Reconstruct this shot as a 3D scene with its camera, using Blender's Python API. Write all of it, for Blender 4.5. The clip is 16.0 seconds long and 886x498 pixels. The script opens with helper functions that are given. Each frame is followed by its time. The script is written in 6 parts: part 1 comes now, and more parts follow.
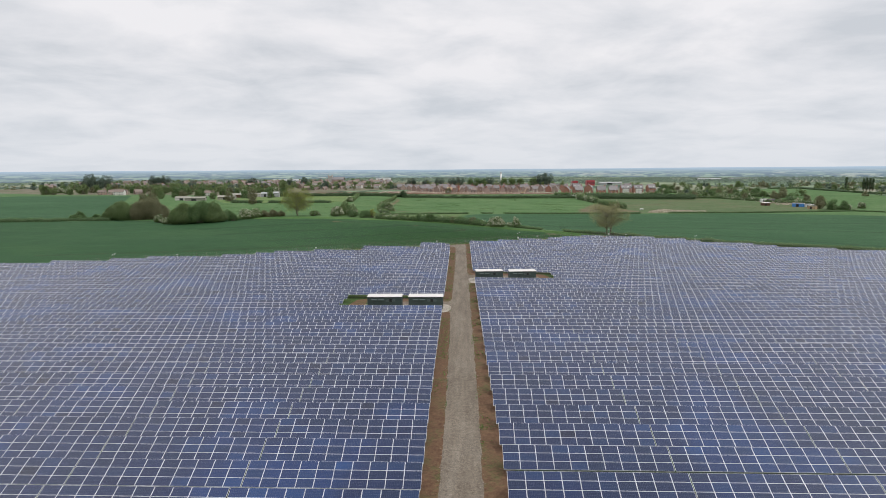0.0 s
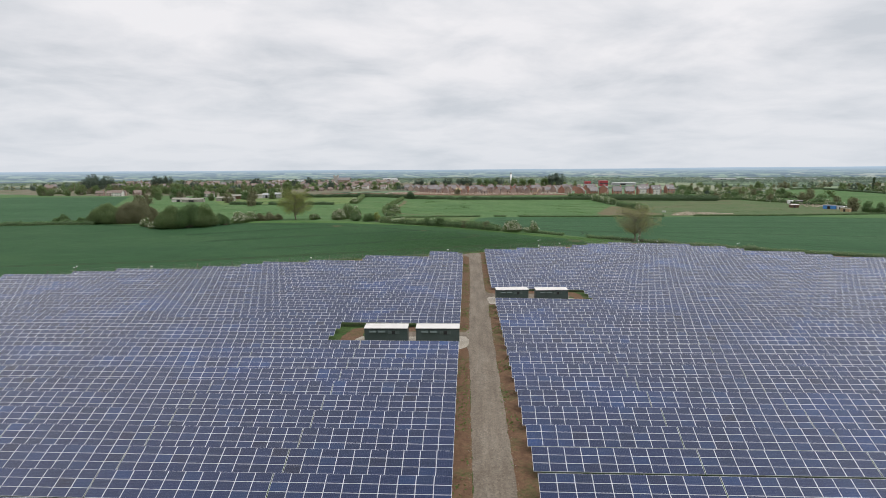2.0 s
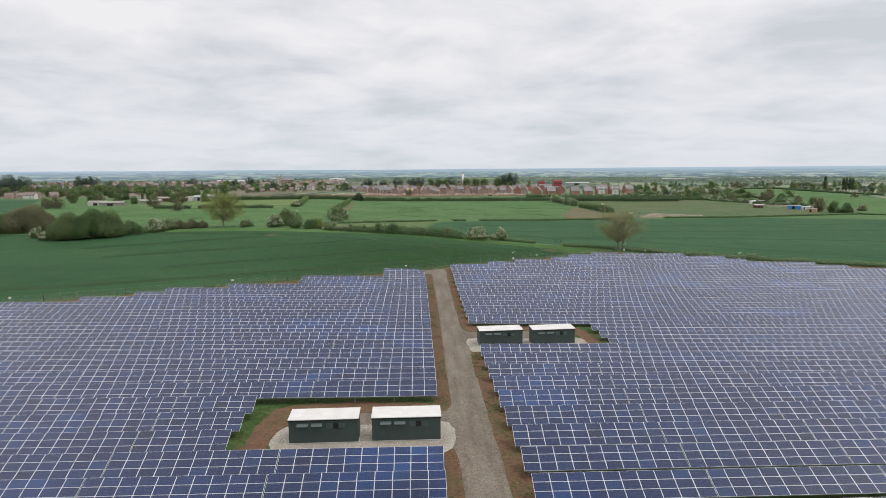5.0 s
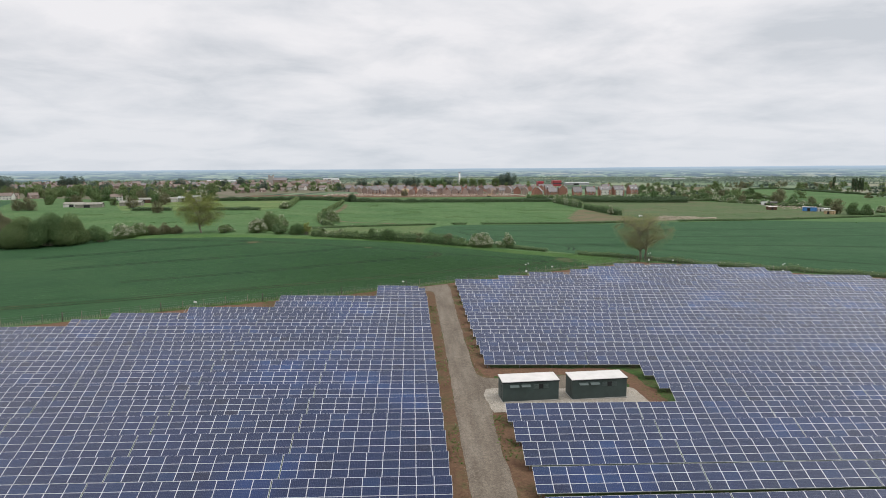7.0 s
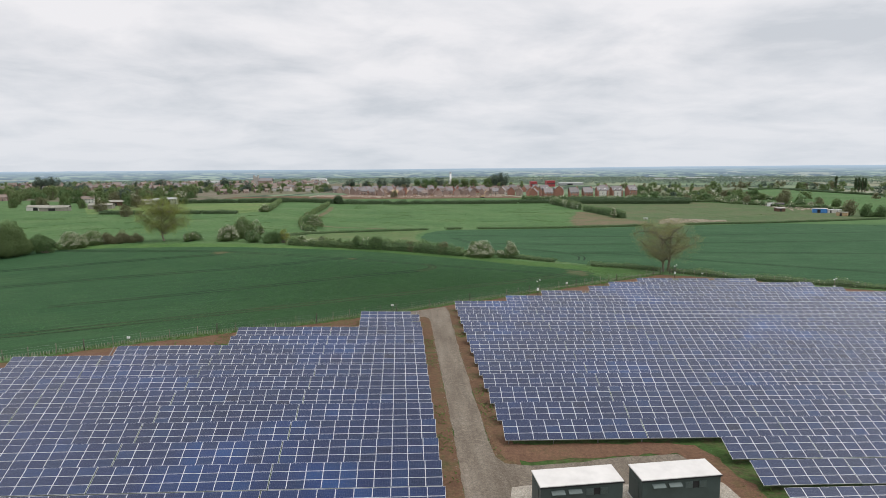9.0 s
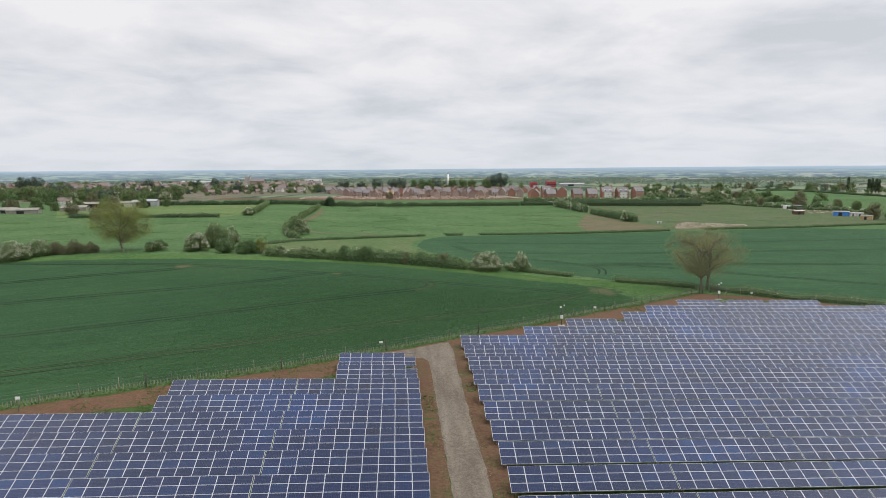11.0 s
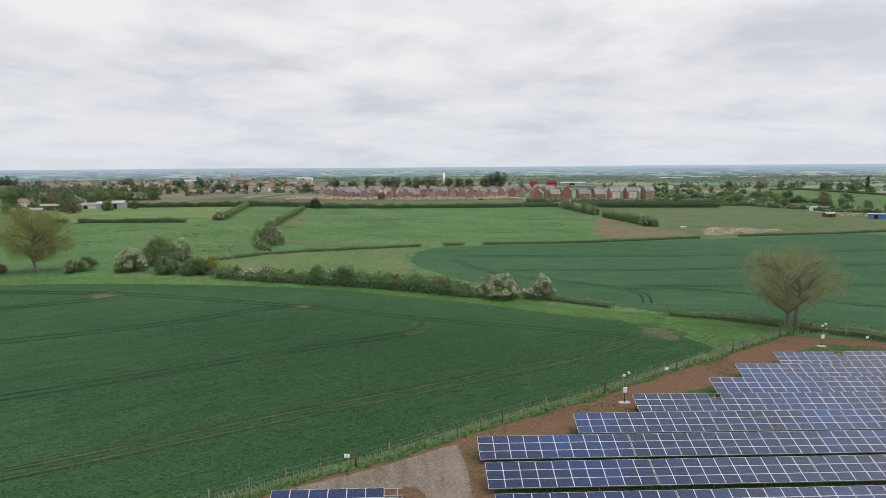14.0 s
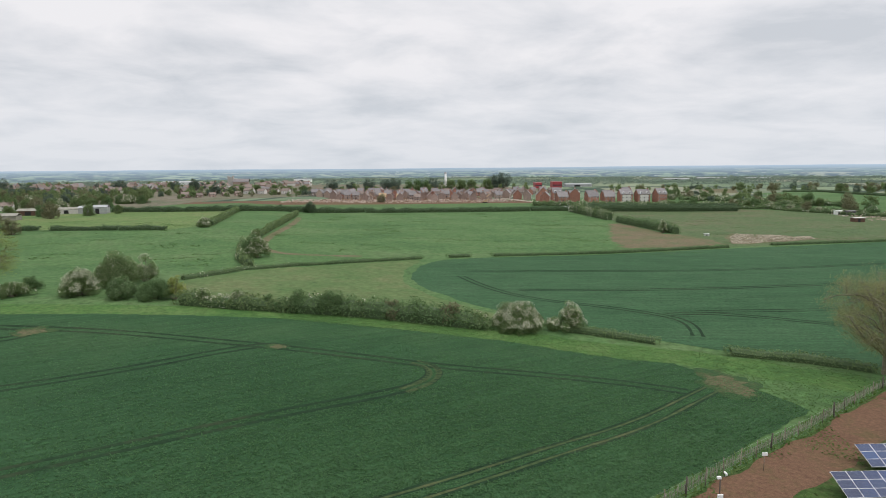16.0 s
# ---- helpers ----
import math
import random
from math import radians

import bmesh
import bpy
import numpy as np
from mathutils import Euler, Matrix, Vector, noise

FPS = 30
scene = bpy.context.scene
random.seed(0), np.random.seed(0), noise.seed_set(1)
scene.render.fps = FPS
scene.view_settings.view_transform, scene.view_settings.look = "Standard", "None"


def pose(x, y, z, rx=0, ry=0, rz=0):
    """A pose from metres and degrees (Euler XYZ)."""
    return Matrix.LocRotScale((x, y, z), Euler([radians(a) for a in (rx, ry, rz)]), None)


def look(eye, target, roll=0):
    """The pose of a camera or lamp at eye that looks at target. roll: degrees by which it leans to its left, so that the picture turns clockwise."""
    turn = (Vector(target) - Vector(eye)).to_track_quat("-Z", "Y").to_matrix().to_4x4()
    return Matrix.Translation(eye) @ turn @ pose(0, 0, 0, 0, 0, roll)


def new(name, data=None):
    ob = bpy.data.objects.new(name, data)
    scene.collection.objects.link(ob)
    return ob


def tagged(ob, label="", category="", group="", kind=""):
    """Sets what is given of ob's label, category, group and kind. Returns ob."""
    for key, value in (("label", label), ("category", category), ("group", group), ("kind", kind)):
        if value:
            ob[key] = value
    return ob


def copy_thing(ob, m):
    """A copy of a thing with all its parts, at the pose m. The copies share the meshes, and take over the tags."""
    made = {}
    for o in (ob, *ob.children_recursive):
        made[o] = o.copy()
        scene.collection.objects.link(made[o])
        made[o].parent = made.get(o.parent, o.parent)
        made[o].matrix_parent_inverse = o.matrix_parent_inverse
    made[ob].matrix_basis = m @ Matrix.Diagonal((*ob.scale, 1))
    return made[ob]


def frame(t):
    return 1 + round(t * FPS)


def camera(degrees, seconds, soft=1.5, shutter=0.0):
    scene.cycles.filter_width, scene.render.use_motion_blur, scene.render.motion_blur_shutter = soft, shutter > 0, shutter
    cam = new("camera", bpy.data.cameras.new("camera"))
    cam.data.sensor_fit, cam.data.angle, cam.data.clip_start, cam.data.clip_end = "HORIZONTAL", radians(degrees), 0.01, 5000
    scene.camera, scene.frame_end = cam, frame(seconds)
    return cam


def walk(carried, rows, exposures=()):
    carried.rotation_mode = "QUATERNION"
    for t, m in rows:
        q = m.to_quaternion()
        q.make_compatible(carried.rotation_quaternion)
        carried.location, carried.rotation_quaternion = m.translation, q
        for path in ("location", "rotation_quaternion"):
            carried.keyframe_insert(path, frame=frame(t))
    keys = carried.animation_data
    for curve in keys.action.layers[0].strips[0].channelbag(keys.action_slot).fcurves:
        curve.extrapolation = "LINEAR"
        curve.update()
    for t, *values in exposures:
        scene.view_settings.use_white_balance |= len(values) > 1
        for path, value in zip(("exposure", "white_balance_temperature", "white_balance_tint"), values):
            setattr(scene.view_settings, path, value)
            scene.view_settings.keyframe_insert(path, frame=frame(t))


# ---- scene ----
cam = camera(71.4, 16.0, soft=0.9)
PATH = [
    (0, (-2.266, -5.168, 33.334), (-2.339, -3.187, 33.069), -0.32),
    (0.5, (-2.868, 1.938, 33.202), (-2.945, 3.919, 32.937), -0.33),
    (1, (-3.441, 9.116, 33.138), (-3.518, 11.097, 32.874), -0.34),
    (1.5, (-4.135, 16.211, 33.074), (-4.221, 18.192, 32.811), -0.35),
    (2, (-4.925, 23.478, 32.950), (-5.022, 25.458, 32.686), -0.34),
    (2.5, (-5.652, 30.613, 32.802), (-5.746, 32.593, 32.538), -0.34),
    (3, (-6.414, 37.464, 32.645), (-6.484, 39.445, 32.381), -0.33),
    (3.5, (-7.165, 44.222, 32.550), (-7.188, 46.204, 32.286), -0.33),
    (4, (-8.029, 50.992, 32.445), (-8.000, 52.974, 32.180), -0.34),
    (6.5, (-10.281, 84.864, 32.154), (-10.201, 86.845, 31.889), -0.34),
    (7, (-10.522, 91.635, 32.116), (-10.438, 93.615, 31.850), -0.32),
    (7.5, (-10.726, 98.513, 32.098), (-10.633, 100.493, 31.832), -0.33),
    (8, (-10.887, 105.439, 32.079), (-10.785, 107.418, 31.813), -0.36),
    (8.5, (-11.000, 112.433, 32.008), (-10.886, 114.412, 31.742), -0.40),
    (9, (-10.928, 119.550, 31.946), (-10.811, 121.529, 31.680), -0.39),
    (11.5, (-9.992, 155.288, 31.653), (-9.860, 157.266, 31.388), -0.34),
    (12, (-9.746, 162.249, 31.633), (-9.610, 164.227, 31.368), -0.36),
    (12.5, (-9.458, 169.090, 31.653), (-9.319, 171.067, 31.386), -0.36),
    (13, (-9.160, 175.991, 31.629), (-9.018, 177.968, 31.360), -0.35),
    (13.5, (-8.896, 182.795, 31.602), (-8.753, 184.771, 31.332), -0.33),
    (14, (-8.689, 189.602, 31.650), (-8.545, 191.579, 31.379), -0.34),
    (14.5, (-8.507, 196.403, 31.823), (-8.363, 198.379, 31.553), -0.34),
    (15, (-8.221, 202.915, 31.980), (-8.079, 204.892, 31.711), -0.36),
    (15.5, (-8.080, 208.921, 32.156), (-7.938, 210.898, 31.887), -0.39),
    (16, (-8.030, 214.907, 32.387), (-7.889, 216.884, 32.118), -0.40),
]
walk(cam, [(t, look(eye, target, roll)) for t, eye, target, roll in PATH])

# ---- sky, sun, exposure ----
world = bpy.data.worlds.new("world")
scene.world = world
world.use_nodes = True
wt = world.node_tree
wt.nodes.clear()


def wnode(kind, **kw):
    n = wt.nodes.new(kind)
    for k, v in kw.items():
        n.inputs[k].default_value = v
    return n


def wmath(op, a, b):
    n = wt.nodes.new("ShaderNodeMath")
    n.operation = op
    for i, v in enumerate((a, b)):
        if isinstance(v, (int, float)):
            n.inputs[i].default_value = v
        else:
            wt.links.new(v, n.inputs[i])
    return n.outputs[0]


SUN_EL, SUN_ROT = radians(59), radians(104)
sky = wt.nodes.new("ShaderNodeTexSky")
sky.sky_type = "NISHITA"
sky.sun_disc, sky.sun_elevation, sky.sun_rotation = False, SUN_EL, SUN_ROT
sky.air_density, sky.dust_density = 1.0, 2.0
tc = wt.nodes.new("ShaderNodeTexCoord")
sep = wt.nodes.new("ShaderNodeSeparateXYZ")
wt.links.new(tc.outputs["Generated"], sep.inputs[0])
lift = wmath("ADD", wmath("MAXIMUM", sep.outputs[2], 0.0), 0.17)
comb = wt.nodes.new("ShaderNodeCombineXYZ")
wt.links.new(wmath("DIVIDE", sep.outputs[0], lift), comb.inputs[0])
wt.links.new(wmath("DIVIDE", sep.outputs[1], lift), comb.inputs[1])
clouds = wnode("ShaderNodeTexNoise", Scale=1.5, Detail=8.0, Roughness=0.56, Distortion=0.25)
broad = wnode("ShaderNodeTexNoise", Scale=0.55, Detail=3.0, Roughness=0.5)
wt.links.new(comb.outputs[0], clouds.inputs["Vector"])
wt.links.new(comb.outputs[0], broad.inputs["Vector"])
mixed = wmath("ADD", wmath("MULTIPLY", clouds.outputs[0], 0.6), wmath("MULTIPLY", broad.outputs[0], 0.4))
ramp = wt.nodes.new("ShaderNodeValToRGB")
ramp.color_ramp.elements[0].position, ramp.color_ramp.elements[1].position = 0.37, 0.56
ramp.color_ramp.elements[0].color = (0.63, 0.66, 0.71, 1)
ramp.color_ramp.elements[1].color = (0.915, 0.905, 0.932, 1)
mid = ramp.color_ramp.elements.new(0.46)
mid.color = (0.775, 0.787, 0.828, 1)
wt.links.new(mixed, ramp.inputs[0])
low = wt.nodes.new("ShaderNodeMapRange")
low.inputs["From Min"].default_value, low.inputs["From Max"].default_value = 0.0, 0.16
low.inputs["To Min"].default_value, low.inputs["To Max"].default_value = 0.62, 0.0
wt.links.new(sep.outputs[2], low.inputs["Value"])
dist = wt.nodes.new("ShaderNodeMixRGB")
dist.inputs[2].default_value = (0.70, 0.75, 0.815, 1)
wt.links.new(low.outputs[0], dist.inputs[0])
wt.links.new(ramp.outputs[0], dist.inputs[1])
skymul = wt.nodes.new("ShaderNodeMixRGB")
skymul.blend_type = "MULTIPLY"
skymul.inputs[0].default_value = 1.0
skymul.inputs[2].default_value = (0.06, 0.06, 0.06, 1)
wt.links.new(sky.outputs[0], skymul.inputs[1])
cover = wt.nodes.new("ShaderNodeMixRGB")
cover.inputs[0].default_value = 0.97
wt.links.new(skymul.outputs[0], cover.inputs[1])
wt.links.new(dist.outputs[0], cover.inputs[2])
# an overcast sky is brighter towards the zenith
zen = wmath("ADD", wmath("MULTIPLY", wmath("MAXIMUM", wmath("SUBTRACT", sep.outputs[2], 0.24), 0.0), 1.15), 1.0)
# and round the veiled sun
glow = wt.nodes.new("ShaderNodeVectorMath")
glow.operation = "DOT_PRODUCT"
glow.inputs[1].default_value = (0.492, -0.123, 0.862)
wt.links.new(tc.outputs["Generated"], glow.inputs[0])
zen = wmath("ADD", wmath("MULTIPLY", wmath("POWER", wmath("MAXIMUM", glow.outputs["Value"], 0.0), 3.0), 0.55), wmath("MULTIPLY", zen, 0.96))
back = wnode("ShaderNodeBackground", Strength=1.0)
wt.links.new(cover.outputs[0], back.inputs["Color"])
wt.links.new(zen, back.inputs["Strength"])
wout = wt.nodes.new("ShaderNodeOutputWorld")
wt.links.new(back.outputs[0], wout.inputs["Surface"])

sun = bpy.data.lights.new("sun", "SUN")
sun.energy, sun.angle, sun.color = 0.8, radians(18), (1.0, 0.96, 0.9)
sun_ob = new("sun", sun)
sun_ob.matrix_world = look((60, -15, 105), (0, 0, 0))

# ---- materials ----


class Mat:
    """A small builder for node materials in world or object space."""

    def __init__(self, name, rough=0.8, metal=0.0, spec=0.5):
        self.m = bpy.data.materials.new(name)
        self.m.use_nodes = True
        self.t = self.m.node_tree
        self.b = self.t.nodes["Principled BSDF"]
        self.b.inputs["Roughness"].default_value = rough
        self.b.inputs["Metallic"].default_value = metal
        self.b.inputs["Specular IOR Level"].default_value = spec
        self.geo = self.t.nodes.new("ShaderNodeNewGeometry")

    def link(self, a, b):
        self.t.links.new(a, b)

    def noise(self, scale, detail=3.0, rough=0.55, stretch=None, coord=None):
        n = self.t.nodes.new("ShaderNodeTexNoise")
        n.inputs["Scale"].default_value = scale
        n.inputs["Detail"].default_value = detail
        n.inputs["Roughness"].default_value = rough
        src = coord or self.geo.outputs["Position"]
        if stretch:
            mp = self.t.nodes.new("ShaderNodeMapping")
            mp.inputs["Scale"].default_value = stretch
            self.link(src, mp.inputs["Vector"])
            src = mp.outputs[0]
        self.link(src, n.inputs["Vector"])
        return n.outputs[0]

    def ramp(self, fac, stops):
        r = self.t.nodes.new("ShaderNodeValToRGB")
        els = r.color_ramp.elements
        while len(els) < len(stops):
            els.new(0.5)
        for e, (p, c) in zip(els, stops):
            e.position, e.color = p, (*c, 1)
        self.link(fac, r.inputs[0])
        return r.outputs[0]

    def mix(self, fac, a, b, blend="MIX"):
        n = self.t.nodes.new("ShaderNodeMixRGB")
        n.blend_type = blend
        for i, v in enumerate((fac, a, b)):
            if isinstance(v, (int, float)):
                n.inputs[i].default_value = v
            elif isinstance(v, tuple):
                n.inputs[i].default_value = (*v, 1)
            else:
                self.link(v, n.inputs[i])
        return n.outputs[0]

    def math(self, op, a, b=0.0):
        n = self.t.nodes.new("ShaderNodeMath")
        n.operation = op
        for i, v in enumerate((a, b)):
            if isinstance(v, (int, float)):
                n.inputs[i].default_value = v
            else:
                self.link(v, n.inputs[i])
        return n.outputs[0]

    def color(self, out):
        self.link(out, self.b.inputs["Base Color"])
        return self

    def bump(self, height, strength=0.4, dist=0.05):
        n = self.t.nodes.new("ShaderNodeBump")
        n.inputs["Strength"].default_value = strength
        n.inputs["Distance"].default_value = dist
        self.link(height, n.inputs["Height"])
        self.link(n.outputs[0], self.b.inputs["Normal"])
        return self

    def island(self):
        return self.geo.outputs["Random Per Island"]

    def objrand(self):
        return self.t.nodes.new("ShaderNodeObjectInfo").outputs["Random"]


def ground_mat(name, a, b, c, s1, s2, stretch=None, rough=0.95, bump=0.4, bscale=3.0, contrast=0.3, speck=0.0, rows=None):
    """Mottling between three colours at two scales, fine tone, and relief."""
    m = Mat(name, rough, 0, 0.12)
    big = m.math("ADD", m.math("MULTIPLY", m.noise(s1, 4, 0.6, stretch), 0.62), m.math("MULTIPLY", m.noise(s1 * 7.3, 3, 0.6), 0.38))
    fine = m.noise(s2, 5, 0.68)
    base = m.ramp(big, [(0.37, a), (0.5, b), (0.63, c)])
    tone = m.ramp(fine, [(0.3, (1 - contrast * 1.15,) * 3), (0.7, (1 + contrast,) * 3)])
    out = m.mix(1.0, base, tone, "MULTIPLY")
    if speck:
        grains = m.ramp(m.noise(9.0, 2, 0.7), [(0.36, (1 - speck,) * 3), (0.64, (1 + speck,) * 3)])
        out = m.mix(1.0, out, grains, "MULTIPLY")
    if rows is not None:
        # drill rows: long faint streaks along the direction of sowing
        mp = m.t.nodes.new("ShaderNodeMapping")
        mp.vector_type = "TEXTURE"
        mp.inputs["Rotation"].default_value = (0, 0, radians(rows))
        mp.inputs["Scale"].default_value = (16.0, 0.7, 1.0)
        m.link(m.geo.outputs["Position"], mp.inputs["Vector"])
        streak = m.ramp(m.noise(1.0, 3, 0.6, None, mp.outputs[0]), [(0.34, (0.82,) * 3), (0.66, (1.16,) * 3)])
        out = m.mix(1.0, out, streak, "MULTIPLY")
    m.color(out)
    m.bump(m.noise(bscale, 4, 0.6), bump, 0.15)
    return m


def plain_mat(name, col, rough=0.6, metal=0.0, var=0.15, scale=3.0, rand=0.0):
    m = Mat(name, rough, metal)
    lo, hi = tuple(v * (1 - var) for v in col), tuple(min(1, v * (1 + var)) for v in col)
    out = m.ramp(m.noise(scale, 4), [(0.3, lo), (0.7, hi)])
    if rand:
        tone = m.ramp(m.objrand(), [(0.0, (1 - rand,) * 3), (1.0, (1 + rand,) * 3)])
        out = m.mix(1.0, out, tone, "MULTIPLY")
    m.color(out)
    return m.m


def leaf_mat(name, a, b, c, rough=0.6, thin=0.5):
    m = Mat(name, rough, 0, 0.25)
    m.color(m.mix(0.35, m.ramp(m.island(), [(0.0, a), (0.55, b), (1.0, c)]),
                  m.ramp(m.noise(0.5, 2), [(0.35, a), (0.65, c)])))
    if thin:
        # light passes through a leaf and comes out on its other side
        tr = m.t.nodes.new("ShaderNodeBsdfTranslucent")
        m.link(m.b.inputs["Base Color"].links[0].from_socket, tr.inputs["Color"])
        ms = m.t.nodes.new("ShaderNodeMixShader")
        ms.inputs[0].default_value = thin
        m.link(m.b.outputs[0], ms.inputs[1])
        m.link(tr.outputs[0], ms.inputs[2])
        m.link(ms.outputs[0], m.t.nodes["Material Output"].inputs["Surface"])
    return m.m


M = {}
# pasture, paddock and crop greens carry extra blue for haze
M["pasture"] = ground_mat("pasture_grass", (0.054, 0.112, 0.038), (0.070, 0.134, 0.046), (0.092, 0.146, 0.058), 0.03, 0.7, (0.8, 1.2, 1), contrast=0.34).m
M["paddock"] = ground_mat("grazed_paddock", (0.066, 0.108, 0.044), (0.082, 0.115, 0.050), (0.112, 0.112, 0.062), 0.028, 0.6, (0.7, 1.3, 1), contrast=0.3).m
M["rough_grass"] = ground_mat("rough_grass", (0.085, 0.145, 0.045), (0.11, 0.165, 0.055), (0.145, 0.17, 0.07), 0.03, 0.6, (0.7, 1.3, 1), contrast=0.3).m
M["crop"] = ground_mat("crop_wheat", (0.0235, 0.064, 0.0255), (0.0285, 0.073, 0.029), (0.0365, 0.082, 0.033), 0.018, 3.2, (0.6, 1.6, 1), bump=0.6, bscale=4.0, contrast=0.28, rows=27).m
# wheat green made paler and bluer for the haze on farther fields
M["crop_east"] = ground_mat("crop_hazed", (0.028, 0.074, 0.031), (0.034, 0.084, 0.036), (0.042, 0.094, 0.042), 0.016, 1.4, (0.6, 1.6, 1), bump=0.8, bscale=2.2, contrast=0.3, rows=-2).m
M["headland"] = ground_mat("headland_grass", (0.048, 0.108, 0.030), (0.062, 0.128, 0.034), (0.084, 0.142, 0.044), 0.10, 1.1, contrast=0.32).m
M["meadow"] = ground_mat("meadow_grass", (0.068, 0.122, 0.040), (0.090, 0.134, 0.050), (0.122, 0.140, 0.062), 0.028, 0.7, contrast=0.28).m
# grass and earth, darkened for the shade below the tables
M["under"] = ground_mat("shaded_array_grass", (0.034, 0.068, 0.017), (0.047, 0.084, 0.022), (0.075, 0.064, 0.032), 0.22, 1.6, contrast=0.4).m
M["earth"] = ground_mat("red_earth", (0.111, 0.063, 0.040), (0.133, 0.077, 0.048), (0.100, 0.073, 0.036), 0.14, 2.2, contrast=0.26, speck=0.15).m
M["verge"] = ground_mat("verge_earth", (0.098, 0.056, 0.034), (0.120, 0.072, 0.043), (0.078, 0.074, 0.032), 0.30, 2.2, contrast=0.3, speck=0.15).m
def track_mat():
    """Compacted gravel, darker and smoother where wheels run, loose and pale between."""
    g = ground_mat("track_gravel", (0.130, 0.107, 0.083), (0.160, 0.134, 0.104), (0.190, 0.163, 0.131), 0.22, 3.5, (2.0, 0.5, 1), contrast=0.24, speck=0.26)
    base = g.b.inputs["Base Color"].links[0].from_socket
    stones = g.ramp(g.noise(4.2, 2, 0.8), [(0.60, (0.0,) * 3), (0.70, (1.0,) * 3)])
    patchy = g.ramp(g.noise(0.5, 3, 0.6, (3.0, 0.4, 1)), [(0.42, (0.0,) * 3), (0.62, (1.0,) * 3)])
    out = g.mix(g.math("MULTIPLY", g.math("MULTIPLY", stones, patchy), 0.45), base, (0.30, 0.265, 0.22))
    worn = g.ramp(g.noise(0.8, 3, 0.6, (1.6, 0.10, 1)), [(0.40, (0.90,) * 3), (0.60, (1.05,) * 3)])
    g.color(g.mix(1.0, out, worn, "MULTIPLY"))
    return g.m


M["gravel"] = track_mat()
M["stone"] = ground_mat("pale_stone", (0.265, 0.236, 0.191), (0.31, 0.28, 0.23), (0.35, 0.318, 0.267), 0.4, 4.0, contrast=0.22, speck=0.28).m
M["town"] = ground_mat("town_gardens", (0.088, 0.112, 0.058), (0.135, 0.125, 0.085), (0.175, 0.150, 0.118), 0.03, 0.25, contrast=0.35).m
M["bare"] = ground_mat("bare_soil", (0.092, 0.112, 0.050), (0.126, 0.112, 0.062), (0.150, 0.114, 0.074), 0.09, 0.9, contrast=0.25).m
M["patch"] = ground_mat("thin_crop", (0.024, 0.062, 0.022), (0.033, 0.070, 0.025), (0.068, 0.082, 0.036), 0.30, 2.0, contrast=0.3).m
M["patch_bare"] = ground_mat("bare_patch", (0.058, 0.082, 0.034), (0.088, 0.092, 0.046), (0.120, 0.102, 0.058), 0.5, 2.0, contrast=0.3).m
# wheel track soil with the shade of the crop edges in its dark green
M["tram_shade"] = ground_mat("wheel_track", (0.011, 0.030, 0.013), (0.015, 0.038, 0.016), (0.028, 0.046, 0.021), 0.06, 1.5).m
M["tram_dry"] = ground_mat("dry_wheel_track", (0.036, 0.064, 0.025), (0.050, 0.074, 0.029), (0.078, 0.086, 0.040), 0.12, 1.5).m


def far_mat():
    """Distant patchwork of fields, hedged woods and pale strips, greyed paler for haze."""
    m = Mat("hazed_fields", 0.95, 0, 0.1)
    v = m.t.nodes.new("ShaderNodeTexVoronoi")
    mp = m.t.nodes.new("ShaderNodeMapping")
    mp.inputs["Scale"].default_value = (0.0085, 0.0050, 1)
    m.link(m.geo.outputs["Position"], mp.inputs["Vector"])
    m.link(mp.outputs[0], v.inputs["Vector"])
    v.inputs["Scale"].default_value = 1.0
    sp = m.t.nodes.new("ShaderNodeSeparateColor")
    m.link(v.outputs["Color"], sp.inputs[0])
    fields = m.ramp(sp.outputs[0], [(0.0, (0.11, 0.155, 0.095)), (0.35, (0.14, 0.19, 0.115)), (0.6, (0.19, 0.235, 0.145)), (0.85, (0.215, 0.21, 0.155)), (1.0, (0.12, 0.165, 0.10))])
    e = m.t.nodes.new("ShaderNodeTexVoronoi")
    e.feature = "DISTANCE_TO_EDGE"
    e.inputs["Scale"].default_value = 1.0
    m.link(mp.outputs[0], e.inputs["Vector"])
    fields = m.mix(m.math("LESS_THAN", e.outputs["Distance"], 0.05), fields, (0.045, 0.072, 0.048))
    m.color(m.mix(1.0, fields, m.ramp(m.noise(0.02, 4), [(0.3, (0.75,) * 3), (0.7, (1.2,) * 3)]), "MULTIPLY"))
    return m.m


M["far"] = far_mat()


